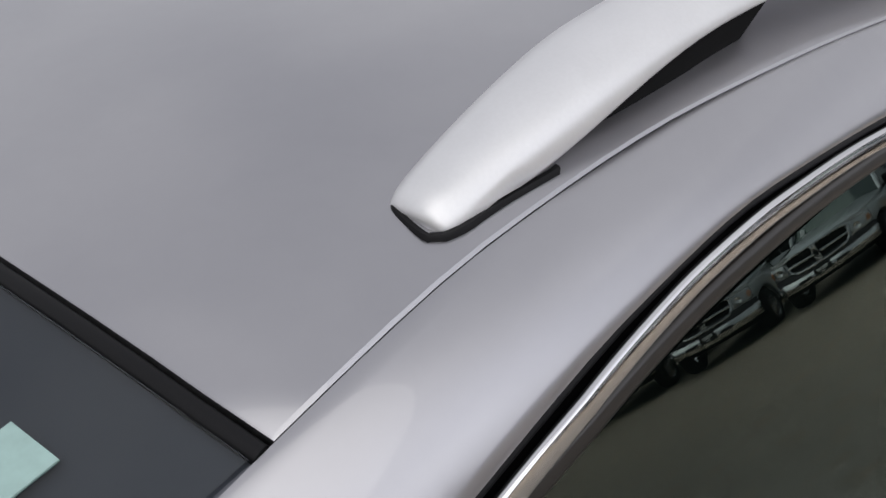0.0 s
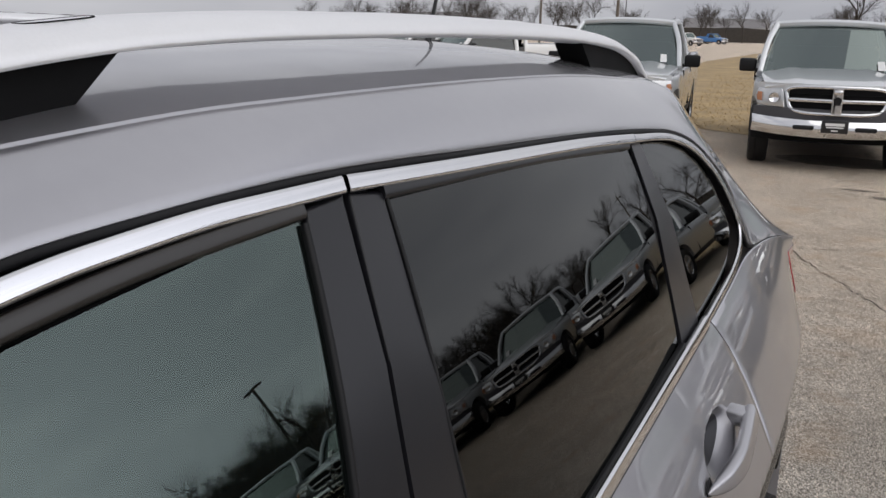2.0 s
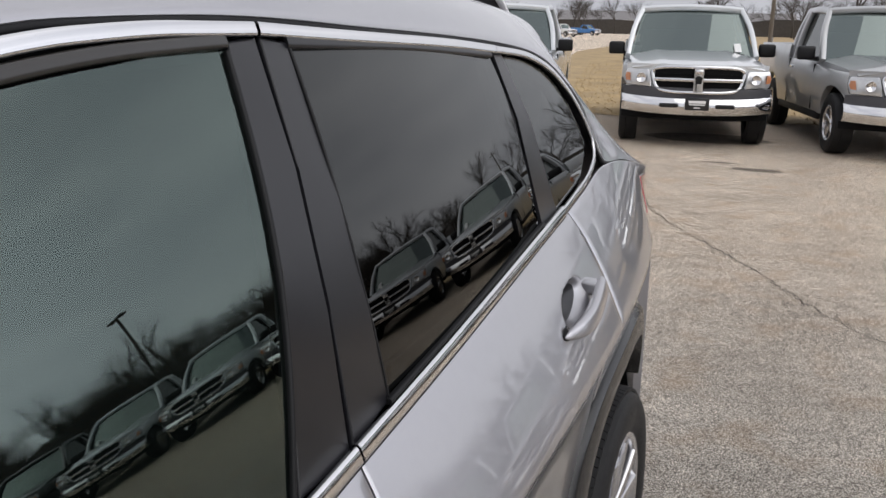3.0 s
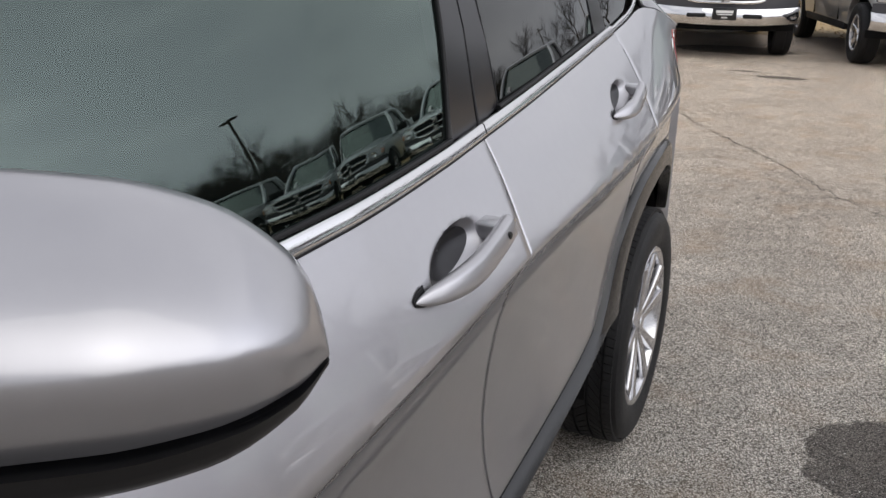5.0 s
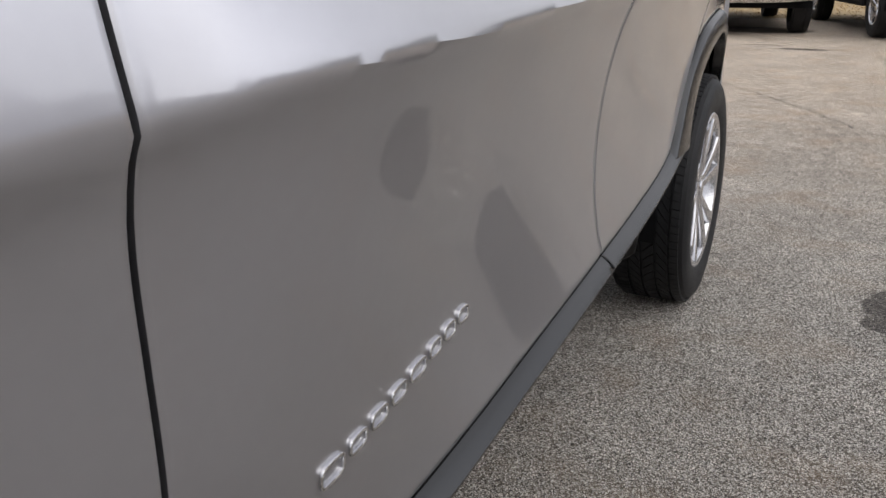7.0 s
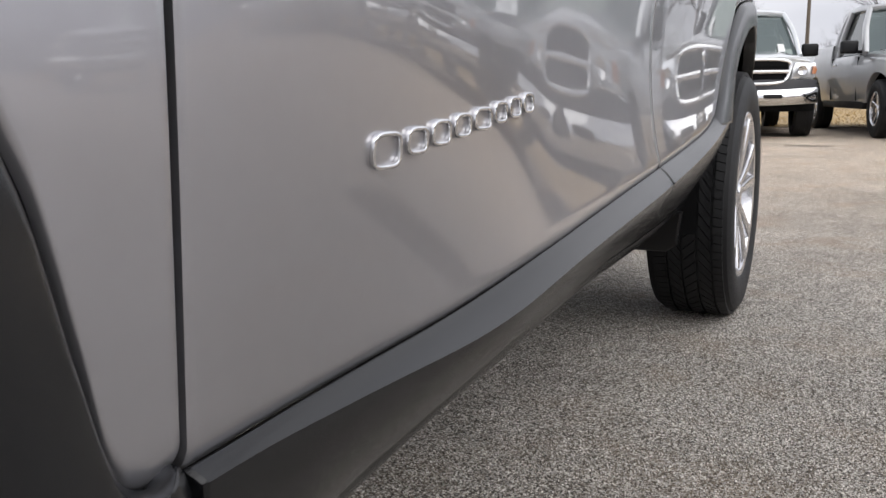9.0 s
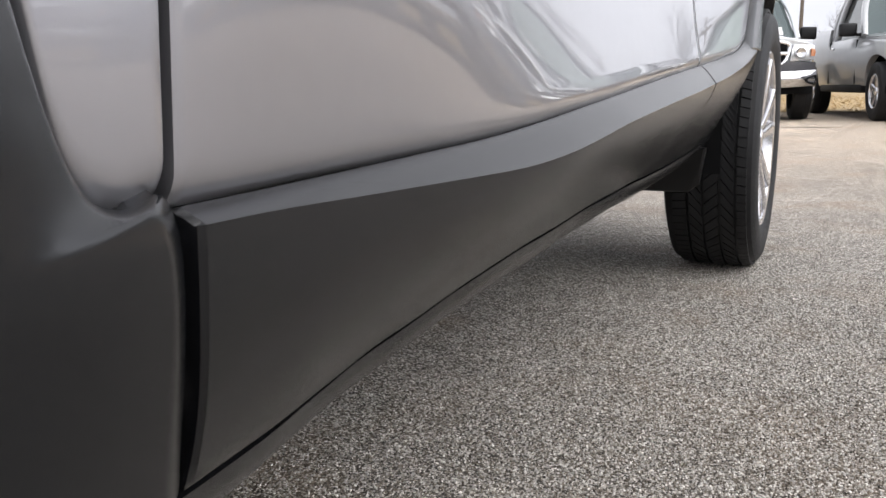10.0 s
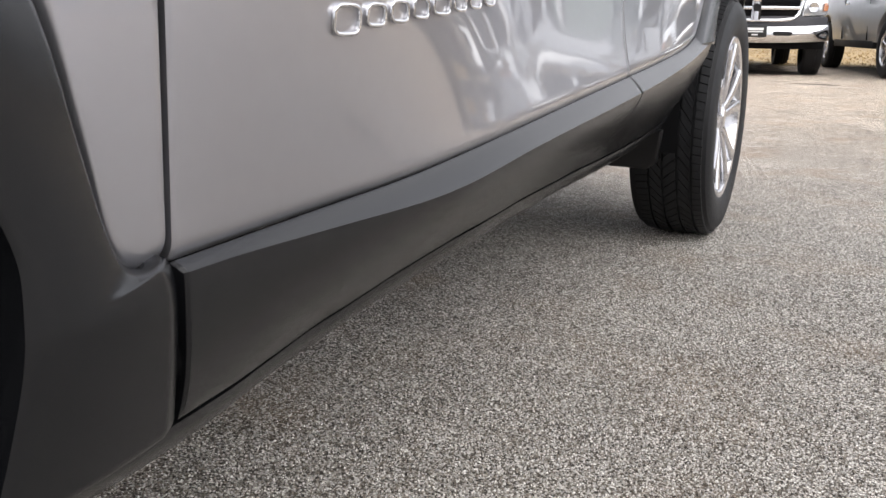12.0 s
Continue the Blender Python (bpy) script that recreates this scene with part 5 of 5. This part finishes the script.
def pickup(paint_mat, label, group, detail=True, bumper=CHROME):
    t = thing("pickup_truck", label, "truck", group)
    for s in (-1, 1):
        k = "l" if s > 0 else "r"
        piece("body_side", "truck_side_" + k, lambda: truck_side(s), paint_mat, t)
        piece("door_window", "truck_side_glass_" + k, lambda: truck_side_glass(s), TRUCK_GLASS, t)
        head = piece("headlight", "lamp_shell_" + k, lambda: lamp_shell(s), CLEAR_LENS, t, "clear headlight with amber corner")
        piece("turn_signal", "lamp_amber_" + k, lambda: lamp_amber(s), AMBER, head)
        piece("reflector", "lamp_bulb_" + k, lambda: lamp_bulb(s), CHROME, head)
        piece("side_mirror", "truck_mirror_" + k, lambda: truck_mirror(s), BLACK_PLASTIC, t, "black side mirror")
        piece("tail_light", "truck_tail_" + k, lambda: block((s * 0.88 - 0.085, 4.70, 0.93), (s * 0.88 + 0.085, 4.785, 1.32), 0.025, 2), RED_LENS, t, "red tail light")
        piece("door_handle", "truck_handle_" + k, lambda: block((s * 0.985 - 0.02, 2.12, 1.02), (s * 0.985 + 0.02, 2.34, 1.055), 0.012), BLACK_PLASTIC if bumper is not CHROME else CHROME, t)
        piece("door_seam", "truck_seam_" + k, lambda: block((s * 0.985 - 0.012, 2.43, 0.50), (s * 0.985 + 0.0125, 2.437, 1.15), 0), DARK, t)
        piece("door_seam", "truck_seam2_" + k, lambda: block((s * 0.985 - 0.012, 0.93, 0.50), (s * 0.985 + 0.0125, 0.937, 1.12), 0), DARK, t)
        piece("sill", "truck_sill_" + k, lambda: block((s * 0.93 - 0.05, 0.62, 0.38), (s * 0.93 + 0.05, 2.98, 0.50), 0.02), TRUCK_CLADDING, t)
        for y in (0.0, 3.57):
            w = piece("wheel", "truck_rim", truck_rim, ALLOY, t, "alloy wheel")
            w.matrix_local = Matrix.Translation((s * 0.865, y, 0.395)) @ pose(0, 0, 0, 0, 0, 0 if s > 0 else 180)
            piece("tyre", "truck_tyre", truck_tyre, RUBBER, w)
    piece("hood", "truck_hood", truck_hood, paint_mat, t)
    piece("cab_roof", "truck_roof", truck_roof, paint_mat, t)
    piece("roof_header", "truck_header", truck_header, paint_mat, t)
    piece("cab_back", "truck_cab_back", lambda: sweep([(-0.93, 2.64, 1.20), (0.93, 2.64, 1.20)], round_profile(0.06, 0.16, 0.02, 2)), paint_mat, t)
    for s in (-1, 1):
        for key, points in PILLARS.items():
            piece("roof_edge" if key == "roof_edge" else "cab_pillar", "truck_" + key + str(s), lambda: truck_pillar(s, points), paint_mat, t)
    piece("windscreen", "truck_front_glass", truck_front_glass, TRUCK_SCREEN, t)
    piece("rear_window", "truck_rear_glass", lambda: block((-0.74, 2.58, 1.28), (0.74, 2.59, 1.80), 0), TRUCK_GLASS, t)
    piece("front_bumper", "truck_bumper", truck_bumper, bumper, t, "chrome front bumper")
    piece("valance", "truck_valance", truck_valance(0.655, 0.80, -0.865), GREY_VALANCE, t, "dark grey bumper cover")
    piece("air_dam", "truck_dam", truck_valance(0.37, 0.47, -0.74), DARK, t)
    piece("grille_backing", "truck_grille_mesh", grille_mesh, DARK, t, "black grille mesh")
    piece("grille_frame", "truck_grille_frame", grille_frame, CHROME, t, "chrome cross-bar grille surround")
    piece("nose", "truck_nose", lambda: patch(lambda u, v: ((-1 + 2 * u) * 0.93, -0.80 + 0.30 * abs(-1 + 2 * u) ** 3.2, 0.74 + 0.36 * v), steps(0, 1, 24), steps(0, 1, 4), 0.04, 0, out=(0, -1, 0)), paint_mat, t)
    for s in (-1, 1):
        piece("bumper_slot", "truck_slot_" + str(s), lambda: block((s * 0.36 - 0.125, -0.965, 0.545), (s * 0.36 + 0.125, -0.90, 0.60), 0.02), TRUCK_CLADDING, t)
    plate = piece("plate", "truck_plate", lambda: block((-0.155, -0.985, 0.52), (0.155, -0.965, 0.68), 0.006), PLATE, t, "black plate with white bars")
    piece("plate_bar", "truck_plate_bar", lambda: block((-0.11, -0.988, 0.61), (0.11, -0.984, 0.645), 0), PAPER, plate)
    piece("plate_bar", "truck_plate_bar_b", lambda: block((-0.10, -0.988, 0.585), (0.10, -0.984, 0.600), 0), PAPER, plate)
    piece("plate_bar", "truck_plate_bar_c", lambda: block((-0.04, -0.988, 0.545), (0.04, -0.984, 0.560), 0), PAPER, plate)
    piece("nose_badge", "truck_badge", lambda: slab([(-0.035, 0.86), (0.035, 0.86), (0.05, 0.94), (0, 0.965), (-0.05, 0.94)], 0.02, lambda a, b, d: (a, -0.932 + d, b), 0.006), BLACK_PLASTIC, t)
    piece("hood_badge", "truck_badge2", lambda: block((-0.055, -0.94, 0.985), (0.055, -0.90, 1.045), 0.02, 2), CHROME, t)
    piece("bed", "truck_bed", bed_inner, TRUCK_CLADDING, t, "black lined load bed")
    gate = piece("tailgate", "truck_gate", tail_gate, paint_mat, t)
    piece("gate_handle", "truck_gate_handle", lambda: block((-0.10, 4.78, 1.20), (0.10, 4.80, 1.29), 0.01), BLACK_PLASTIC, gate)
    piece("rear_bumper", "truck_rear_bumper", lambda: block((-0.95, 4.76, 0.52), (0.95, 4.94, 0.72), 0.04, 2), CHROME, t, "chrome rear bumper")
    piece("rear_step", "truck_rear_step", lambda: block((-0.34, 4.85, 0.54), (0.34, 4.955, 0.70), 0.02, 2), TRUCK_CLADDING, t)
    piece("underbody", "truck_under", lambda: block((-0.70, -0.5, 0.36), (0.70, 4.6, 0.75), 0.05), DARK, t)
    piece("engine_bay", "truck_bay", lambda: block((-0.80, -0.55, 0.5), (0.80, 0.85, 1.04), 0.05), DARK, t)
    piece("seat", "truck_seat", lambda: block((-0.72, 1.75, 0.9), (0.72, 2.3, 1.55), 0.1, 3), SEAT_GREY, t)
    piece("dashboard", "truck_dash", lambda: block((-0.80, 0.86, 0.95), (0.80, 1.2, 1.20), 0.05, 2), TRUCK_CLADDING, t)
    piece("wiper", "truck_wiper", lambda: sweep([(-0.75, 0.80, 1.205), (-0.3, 0.70, 1.215), (0.0, 0.69, 1.225)], round_profile(0.03, 0.02, 0.006, 1)), TRUCK_CLADDING, t)
    piece("wiper", "truck_wiper_b", lambda: sweep([(0.75, 0.80, 1.205), (0.4, 0.72, 1.215), (0.1, 0.69, 1.222)], round_profile(0.03, 0.02, 0.006, 1)), TRUCK_CLADDING, t)
    piece("sticker", "truck_sticker", lambda: slab([(0.62, 1.24), (0.72, 1.24), (0.70, 1.36), (0.61, 1.36)], 0.003, lambda a, b, d: (a, 0.80 + 0.93 * (b - 1.17) - 0.06 + d + 0.05 * a, b)), PAPER, t)
    return t


TRUCK_SILVER = paint("silver_truck_paint", (0.64, 0.655, 0.67), 0.55, 0.4)
TRUCK_GREY = paint("grey_truck_paint", (0.37, 0.375, 0.38), 0.55, 0.4)
WHITE = paint("white_truck_paint", (0.74, 0.74, 0.73), 0.0, 0.35)
YELLOW = paint("yellow_truck_paint", (0.72, 0.42, 0.02), 0.0, 0.35)
RED = paint("red_truck_paint", (0.36, 0.02, 0.02), 0.0, 0.35)
BLACK = paint("black_truck_paint", (0.012, 0.012, 0.013), 0.0, 0.35)
BROWN = paint("dark_brown_truck_paint", (0.055, 0.045, 0.042), 0.2, 0.35)
BLUE = paint("blue_truck_paint", (0.02, 0.16, 0.45), 0.0, 0.35)

ROW = "row of silver trucks facing the car"
silver = pickup(TRUCK_SILVER, "silver pickup truck with chrome cross-bar grille on the lot", ROW)
silver.matrix_basis = pose(-0.50, 13.72, 0, 0, 0, 12)
for x, y, r in ((-3.65, 13.9, 12), (4.9, 13.6, 0), (7.3, 13.3, -10), (9.7, 12.9, -15), (12.1, 12.4, -18)):
    copy_thing(silver, pose(x, y, 0, 0, 0, r))
grey = pickup(TRUCK_GREY, "grey pickup truck parked at a slant beside the silver one", ROW)
grey.matrix_basis = pose(2.25, 13.68, 0, 0, 0, 15)
SIDE_ROW = "white trucks seen side on"
white = pickup(WHITE, "white pickup truck with a black bumper cover, side on", SIDE_ROW)
white.matrix_basis = pose(-10.85, 19.5, 0, 0, 0, -34)
copy_thing(white, pose(-15.4, 24.0, 0, 0, 0, -36))
BACK_ROW = "row of parked trucks seen from behind"
colours = {"silver": TRUCK_SILVER, "yellow": YELLOW, "white": WHITE, "black": BLACK, "dark brown": BROWN, "red": RED}
first = {}
order = ["black", "silver", "yellow", "white", "dark brown", "dark brown", "black", "red", "red", "white", "black", "white", "silver", "white", "red", "black", "silver", "white", "dark brown", "red", "white", "black", "silver", "red", "white", "black"]
lane = path([(-20.9, 8.4), (-23.1, 14.1), (-25.2, 18.4), (-28.5, 24.2), (-35.5, 33.3), (-44.3, 47.0), (-54.0, 64.4), (-62.0, 84.0)])
for i, c in enumerate(order):
    x, y = lane(min(1, (i * 3.05 + (1.0 if i < 4 else 1.7)) / 86.5))
    m = pose(x - 4.9, y + 0.3, 0, 0, 0, -98 + 0.6 * i)
    if c in first:
        copy_thing(first[c], m)
    else:
        first[c] = pickup(colours[c], c + " pickup truck backed towards the lane, red tail lights", BACK_ROW)
        first[c].matrix_basis = m
copy_thing(first["black"], pose(14.5, 11.8, 0, 0, 0, -20))
blue = pickup(BLUE, "blue pickup truck far off beyond the field", "far vehicles")
blue.matrix_basis = pose(-39.7, 166.0, 0, 0, 0, 70)
for x, y, r, c in ((-16.5, 62, 60, "white"), (-20.5, 64, 80, "white"), (-9.0, 66, 75, "white"), (-25, 66, 80, "silver"), (-30, 68, 85, "black"), (-35, 70, 85, "white"), (-41, 73, 80, "red"), (-47, 76, 80, "silver"), (-54, 80, 80, "white")):
    copy_thing(first[c], pose(2.2 * x, 2.2 * y, 0, 0, 0, r))

# ---- dry field, trees, posts, far buildings ----
GRASS = material("dry_winter_grass", (0.33, 0.235, 0.115), 0.95, vary=0.5, scale=10)
GRASS_BLADE = material("dry_grass_blades", (0.34, 0.245, 0.12), 0.95, vary=0.2, scale=1, each=0.25, island=True)
bm = bmesh.new()
outline = [(-4.2, 17.6), (-2.0, 16.6), (2.0, 17.2), (8.0, 17.6), (30.0, 17.0), (160.0, 10.0), (420.0, 60.0), (420.0, 420.0), (-40.0, 420.0), (-22.0, 130.0), (-14.0, 58.0), (-8.5, 34.0), (-5.6, 22.0)]
bm.faces.new([bm.verts.new((x, y, 0.012)) for x, y in outline])
part("dry_field", bm, GRASS, label="dry tan winter grass field beside the lot", category="field", kind="structure")
rnd = random.Random(5)
verts, faces = [], []
for k in range(34000):
    x, y = rnd.uniform(-9, 22), 16.9 + abs(rnd.gauss(0, 1)) * 14
    if x < -5.4 - (y - 20) * 0.22 + 1.2 or y > 46:
        continue
    h, a = rnd.uniform(0.02, 0.06), rnd.uniform(0, 6.28)
    dx, dy, lx, ly = 0.006 * math.cos(a), 0.006 * math.sin(a), rnd.gauss(0, 0.04), rnd.gauss(0, 0.04)
    i = len(verts)
    verts += [(x - dx, y - dy, 0.01), (x + dx, y + dy, 0.01), (x + lx + dx * 2, y + ly, h * 0.8), (x + lx - dy * 2, y + ly + dx * 2, h)]
    faces += [(i, i + 1, i + 2), (i, i + 2, i + 3)]
me = bpy.data.meshes.new("grass")
me.from_pydata(verts, [], faces)
mesh_part("grass_tufts", me, GRASS_BLADE, label="tufts of dry tan grass on the field", smooth=False, category="grass", kind="stuff")

BARK = material("grey_bark", (0.045, 0.037, 0.031), 0.9, vary=0.25, scale=8)


def bare_tree(seed, height, twigs=5, spread=0.55):
    """Trunk and leafless branches as tapered four-sided tubes; two lists of vertices and faces."""
    rnd = random.Random(seed)
    trunk, crown = ([], []), ([], [])

    def tube(store, p, q, r0, r1):
        v, f = store
        d = (q - p).normalized()
        a = d.orthogonal().normalized()
        b = d.cross(a)
        i = len(v)
        for c, r in ((p, r0), (q, r1)):
            v.extend([tuple(c + a * r), tuple(c + b * r), tuple(c - a * r), tuple(c - b * r)])
        f.extend([(i + k, i + (k + 1) % 4, i + 4 + (k + 1) % 4, i + 4 + k) for k in range(4)])

    def grow(p, d, length, r, depth):
        store = trunk if depth >= twigs - 1 else crown
        q = p
        for k in range(3):
            d = (d + Vector((rnd.gauss(0, 0.10), rnd.gauss(0, 0.10), rnd.gauss(0.02, 0.06)))).normalized()
            n = q + d * (length / 3)
            tube(store, q, n, r * (1 - 0.18 * k), r * (1 - 0.18 * (k + 1)))
            q = n
            if depth > 0 and (k > 0 or depth < twigs):
                for _ in range(2 if depth > 1 else 2):
                    a = rnd.uniform(0, 2 * math.pi)
                    s = d.orthogonal().normalized()
                    s.rotate(Matrix.Rotation(a, 3, d))
                    grow(q, (d + s * rnd.uniform(spread, spread + 0.5) + Vector((0, 0, 0.12))).normalized(), length * rnd.uniform(0.5, 0.72), r * (0.5 - 0.05 * k), depth - 1)
    grow(Vector((0, 0, -0.05)), Vector((rnd.gauss(0, 0.03), rnd.gauss(0, 0.03), 1)), height * 0.42, height * 0.017, twigs)
    return trunk, crown


TREES = []
for seed, h in ((1, 9.0), (2, 10.5), (3, 8.0)):
    TREES.append(bare_tree(seed, h, 4))


def tree(seed, height, x, y):
    t = thing("bare_tree", "leafless grey winter tree standing in the field", "tree", "bare trees")
    t.location = (x, y, 0)
    trunk, crown = bare_tree(seed, height, 4)
    for name, (v, f) in (("trunk", trunk), ("crown", crown)):
        me = bpy.data.meshes.new(name)
        me.from_pydata(v, [], f)
        mesh_part(name, me, BARK, t)
    return t


near_trees = [tree(11, 9, -7.5, 75), tree(12, 10, 2.5, 62), tree(13, 9, 10.5, 58), tree(14, 8.5, 15.5, 66), tree(15, 9, -1.5, 90), tree(16, 10.5, 22, 70)]


def woods(name, spots, label):
    """A far stand of bare trees, joined, since nobody could count them."""
    rnd = random.Random(len(spots))
    V, F, at = [], [], 0
    for x, y, s in spots:
        tr, cr = rnd.choice(TREES)
        a = rnd.uniform(0, 6.28)
        for v, f in (tr, cr):
            v = np.array(v)
            R = np.array([[math.cos(a), -math.sin(a), 0], [math.sin(a), math.cos(a), 0], [0, 0, 1]])
            V.append((v * s) @ R.T + np.array([x, y, 0]))
            F.append(np.array(f) + at)
            at += len(v)
    me = bpy.data.meshes.new(name)
    V, F = np.concatenate(V), np.concatenate(F)
    me.from_pydata(V.tolist(), [], F.tolist())
    return mesh_part(name, me, BARK, label=label, smooth=False, category="trees", kind="stuff")


rnd = random.Random(9)
woods("far_woods", [(rnd.uniform(-150, 170), 170 + rnd.uniform(0, 50), rnd.uniform(0.8, 1.3)) for _ in range(170)], "far grey belt of leafless woods")
woods("side_woods", [(33 + rnd.uniform(0, 24), rnd.uniform(-40, 95), rnd.uniform(0.6, 1.05)) for _ in range(270)], "leafless belt of trees beside the lot")
woods("rear_woods", [(rnd.uniform(-60, 30), -60 - rnd.uniform(0, 30), rnd.uniform(0.7, 1.1)) for _ in range(60)], "leafless trees behind the lot")

BRUSH = material("brown_underbrush", (0.035, 0.028, 0.021), 0.95, vary=0.35, scale=2)
def hedge(name, x0, x1, y0, y1, high, seed, label):
    """A low uneven belt of brush."""
    rnd = random.Random(seed)
    bm = bmesh.new()
    n = 90
    prev = None
    for i in range(n + 1):
        t = i / n
        x, y = x0 + (x1 - x0) * t, y0 + (y1 - y0) * t
        h = high * (0.75 + 0.15 * noise.noise(Vector((i * 0.21, seed, 0))) + 0.25 * rnd.random())
        d = Vector((x1 - x0, y1 - y0, 0)).normalized().cross(Vector((0, 0, 1))) * 3
        row = [bm.verts.new((x + d.x * k, y + d.y * k, max(0, z))) for k, z in ((-1, -0.02), (-0.4, h * 0.8), (0.2, h), (1, -0.02))]
        if prev:
            for a in range(3):
                bm.faces.new((prev[a], prev[a + 1], row[a + 1], row[a]))
        prev = row
    return part(name, bm, BRUSH, label=label, smooth=False, category="brush", kind="stuff")


hedge("far_brush", -230, 260, 225, 225, 4.0, 1, "brown brush under the far woods")
hedge("side_brush", 46, 46, -60, 140, 4.6, 2, "brown brush under the side woods")

POLE = material("dark_painted_steel", (0.05, 0.045, 0.04), 0.5, 0.3, vary=0.1)


def lot_lamp(x, y, high, turn=0):
    t = thing("lot_lamp", "tall dark steel twin-head lot lamp post", "lamp post", "lot lamps")
    t.matrix_basis = pose(x, y, 0, 0, 0, turn)
    part("post", lathe([(0.10, 0), (0.10, 0.05), (0.075, 0.06), (0.055, high), (0.0, high)], 12, "z"), POLE, t)
    part("base", lathe([(0.0, 0.7), (0.28, 0.7), (0.30, 0.66), (0.30, 0.0)], 16, "z"), material("concrete_base", (0.3, 0.29, 0.27), 0.9, vary=0.1), t)
    part("lamp_head", block((-0.62, -0.16, high - 0.05), (-0.12, 0.16, high + 0.05), 0.03), POLE, t)
    part("lamp_head", block((0.12, -0.16, high - 0.05), (0.62, 0.16, high + 0.05), 0.03), POLE, t)
    part("cross_arm", block((-0.3, -0.04, high - 0.04), (0.3, 0.04, high + 0.03), 0.01), POLE, t)
    return t


lamp = lot_lamp(19.5, 23.3, 6.2, 20)
for x, y in ((12, 105), (-6, 120), (-38, 110), (-60, 95)):
    copy_thing(lamp, pose(x, y, 0, 0, 0, 40))

WOODPOLE = material("weathered_pole", (0.13, 0.11, 0.09), 0.9, vary=0.2)
for i, (x, y) in enumerate(((13.0, 92), (-3.0, 70), (-28, 80), (-45, 100), (26, 100))):
    t = thing("utility_pole", "weathered wooden utility pole with a cross arm", "utility pole", "utility poles")
    t.matrix_basis = pose(x, y, 0, 0, 0, 10 * i)
    part("post", lathe([(0.16, 0), (0.11, 9.5), (0.0, 9.5)], 10, "z"), WOODPOLE, t)
    part("cross_arm", block((-1.1, -0.06, 8.8), (1.1, 0.06, 8.95), 0.01), WOODPOLE, t)

SIDING = material("pale_metal_siding", (0.55, 0.54, 0.52), 0.7, vary=0.08, scale=2)
ROOFING = material("grey_roofing", (0.20, 0.19, 0.19), 0.7, vary=0.12, scale=2)
for x, y, w, d, h, r in ((-62, 255, 22, 12, 3.6, 5), (-18, 262, 16, 12, 3.4, -4), (-150, 240, 26, 12, 4.2, 12), (-190, 235, 16, 10, 3.6, 10)):
    t = thing("low_building", "low pale metal building far beyond the lot", "building", "far buildings")
    t.matrix_basis = pose(x, y, 0, 0, 0, r)
    part("wall", block((-w / 2, 0, 0), (w / 2, d, h), 0.05), SIDING, t)
    part("roof", slab([(-0.4, 0), (d + 0.4, 0), (d / 2, 0.22 * d)], w + 0.8, lambda a, b, q: (-w / 2 - 0.4 + q, a, h + b)), ROOFING, t)
    for k in range(5):
        part("window", block((-w / 2 + (k + 0.6) * w / 5.5, -0.06, 1.0), (-w / 2 + (k + 0.6) * w / 5.5 + 1.4, 0.02, 2.3), 0.02), PRIVACY_GLASS if k % 2 else DARK, t)
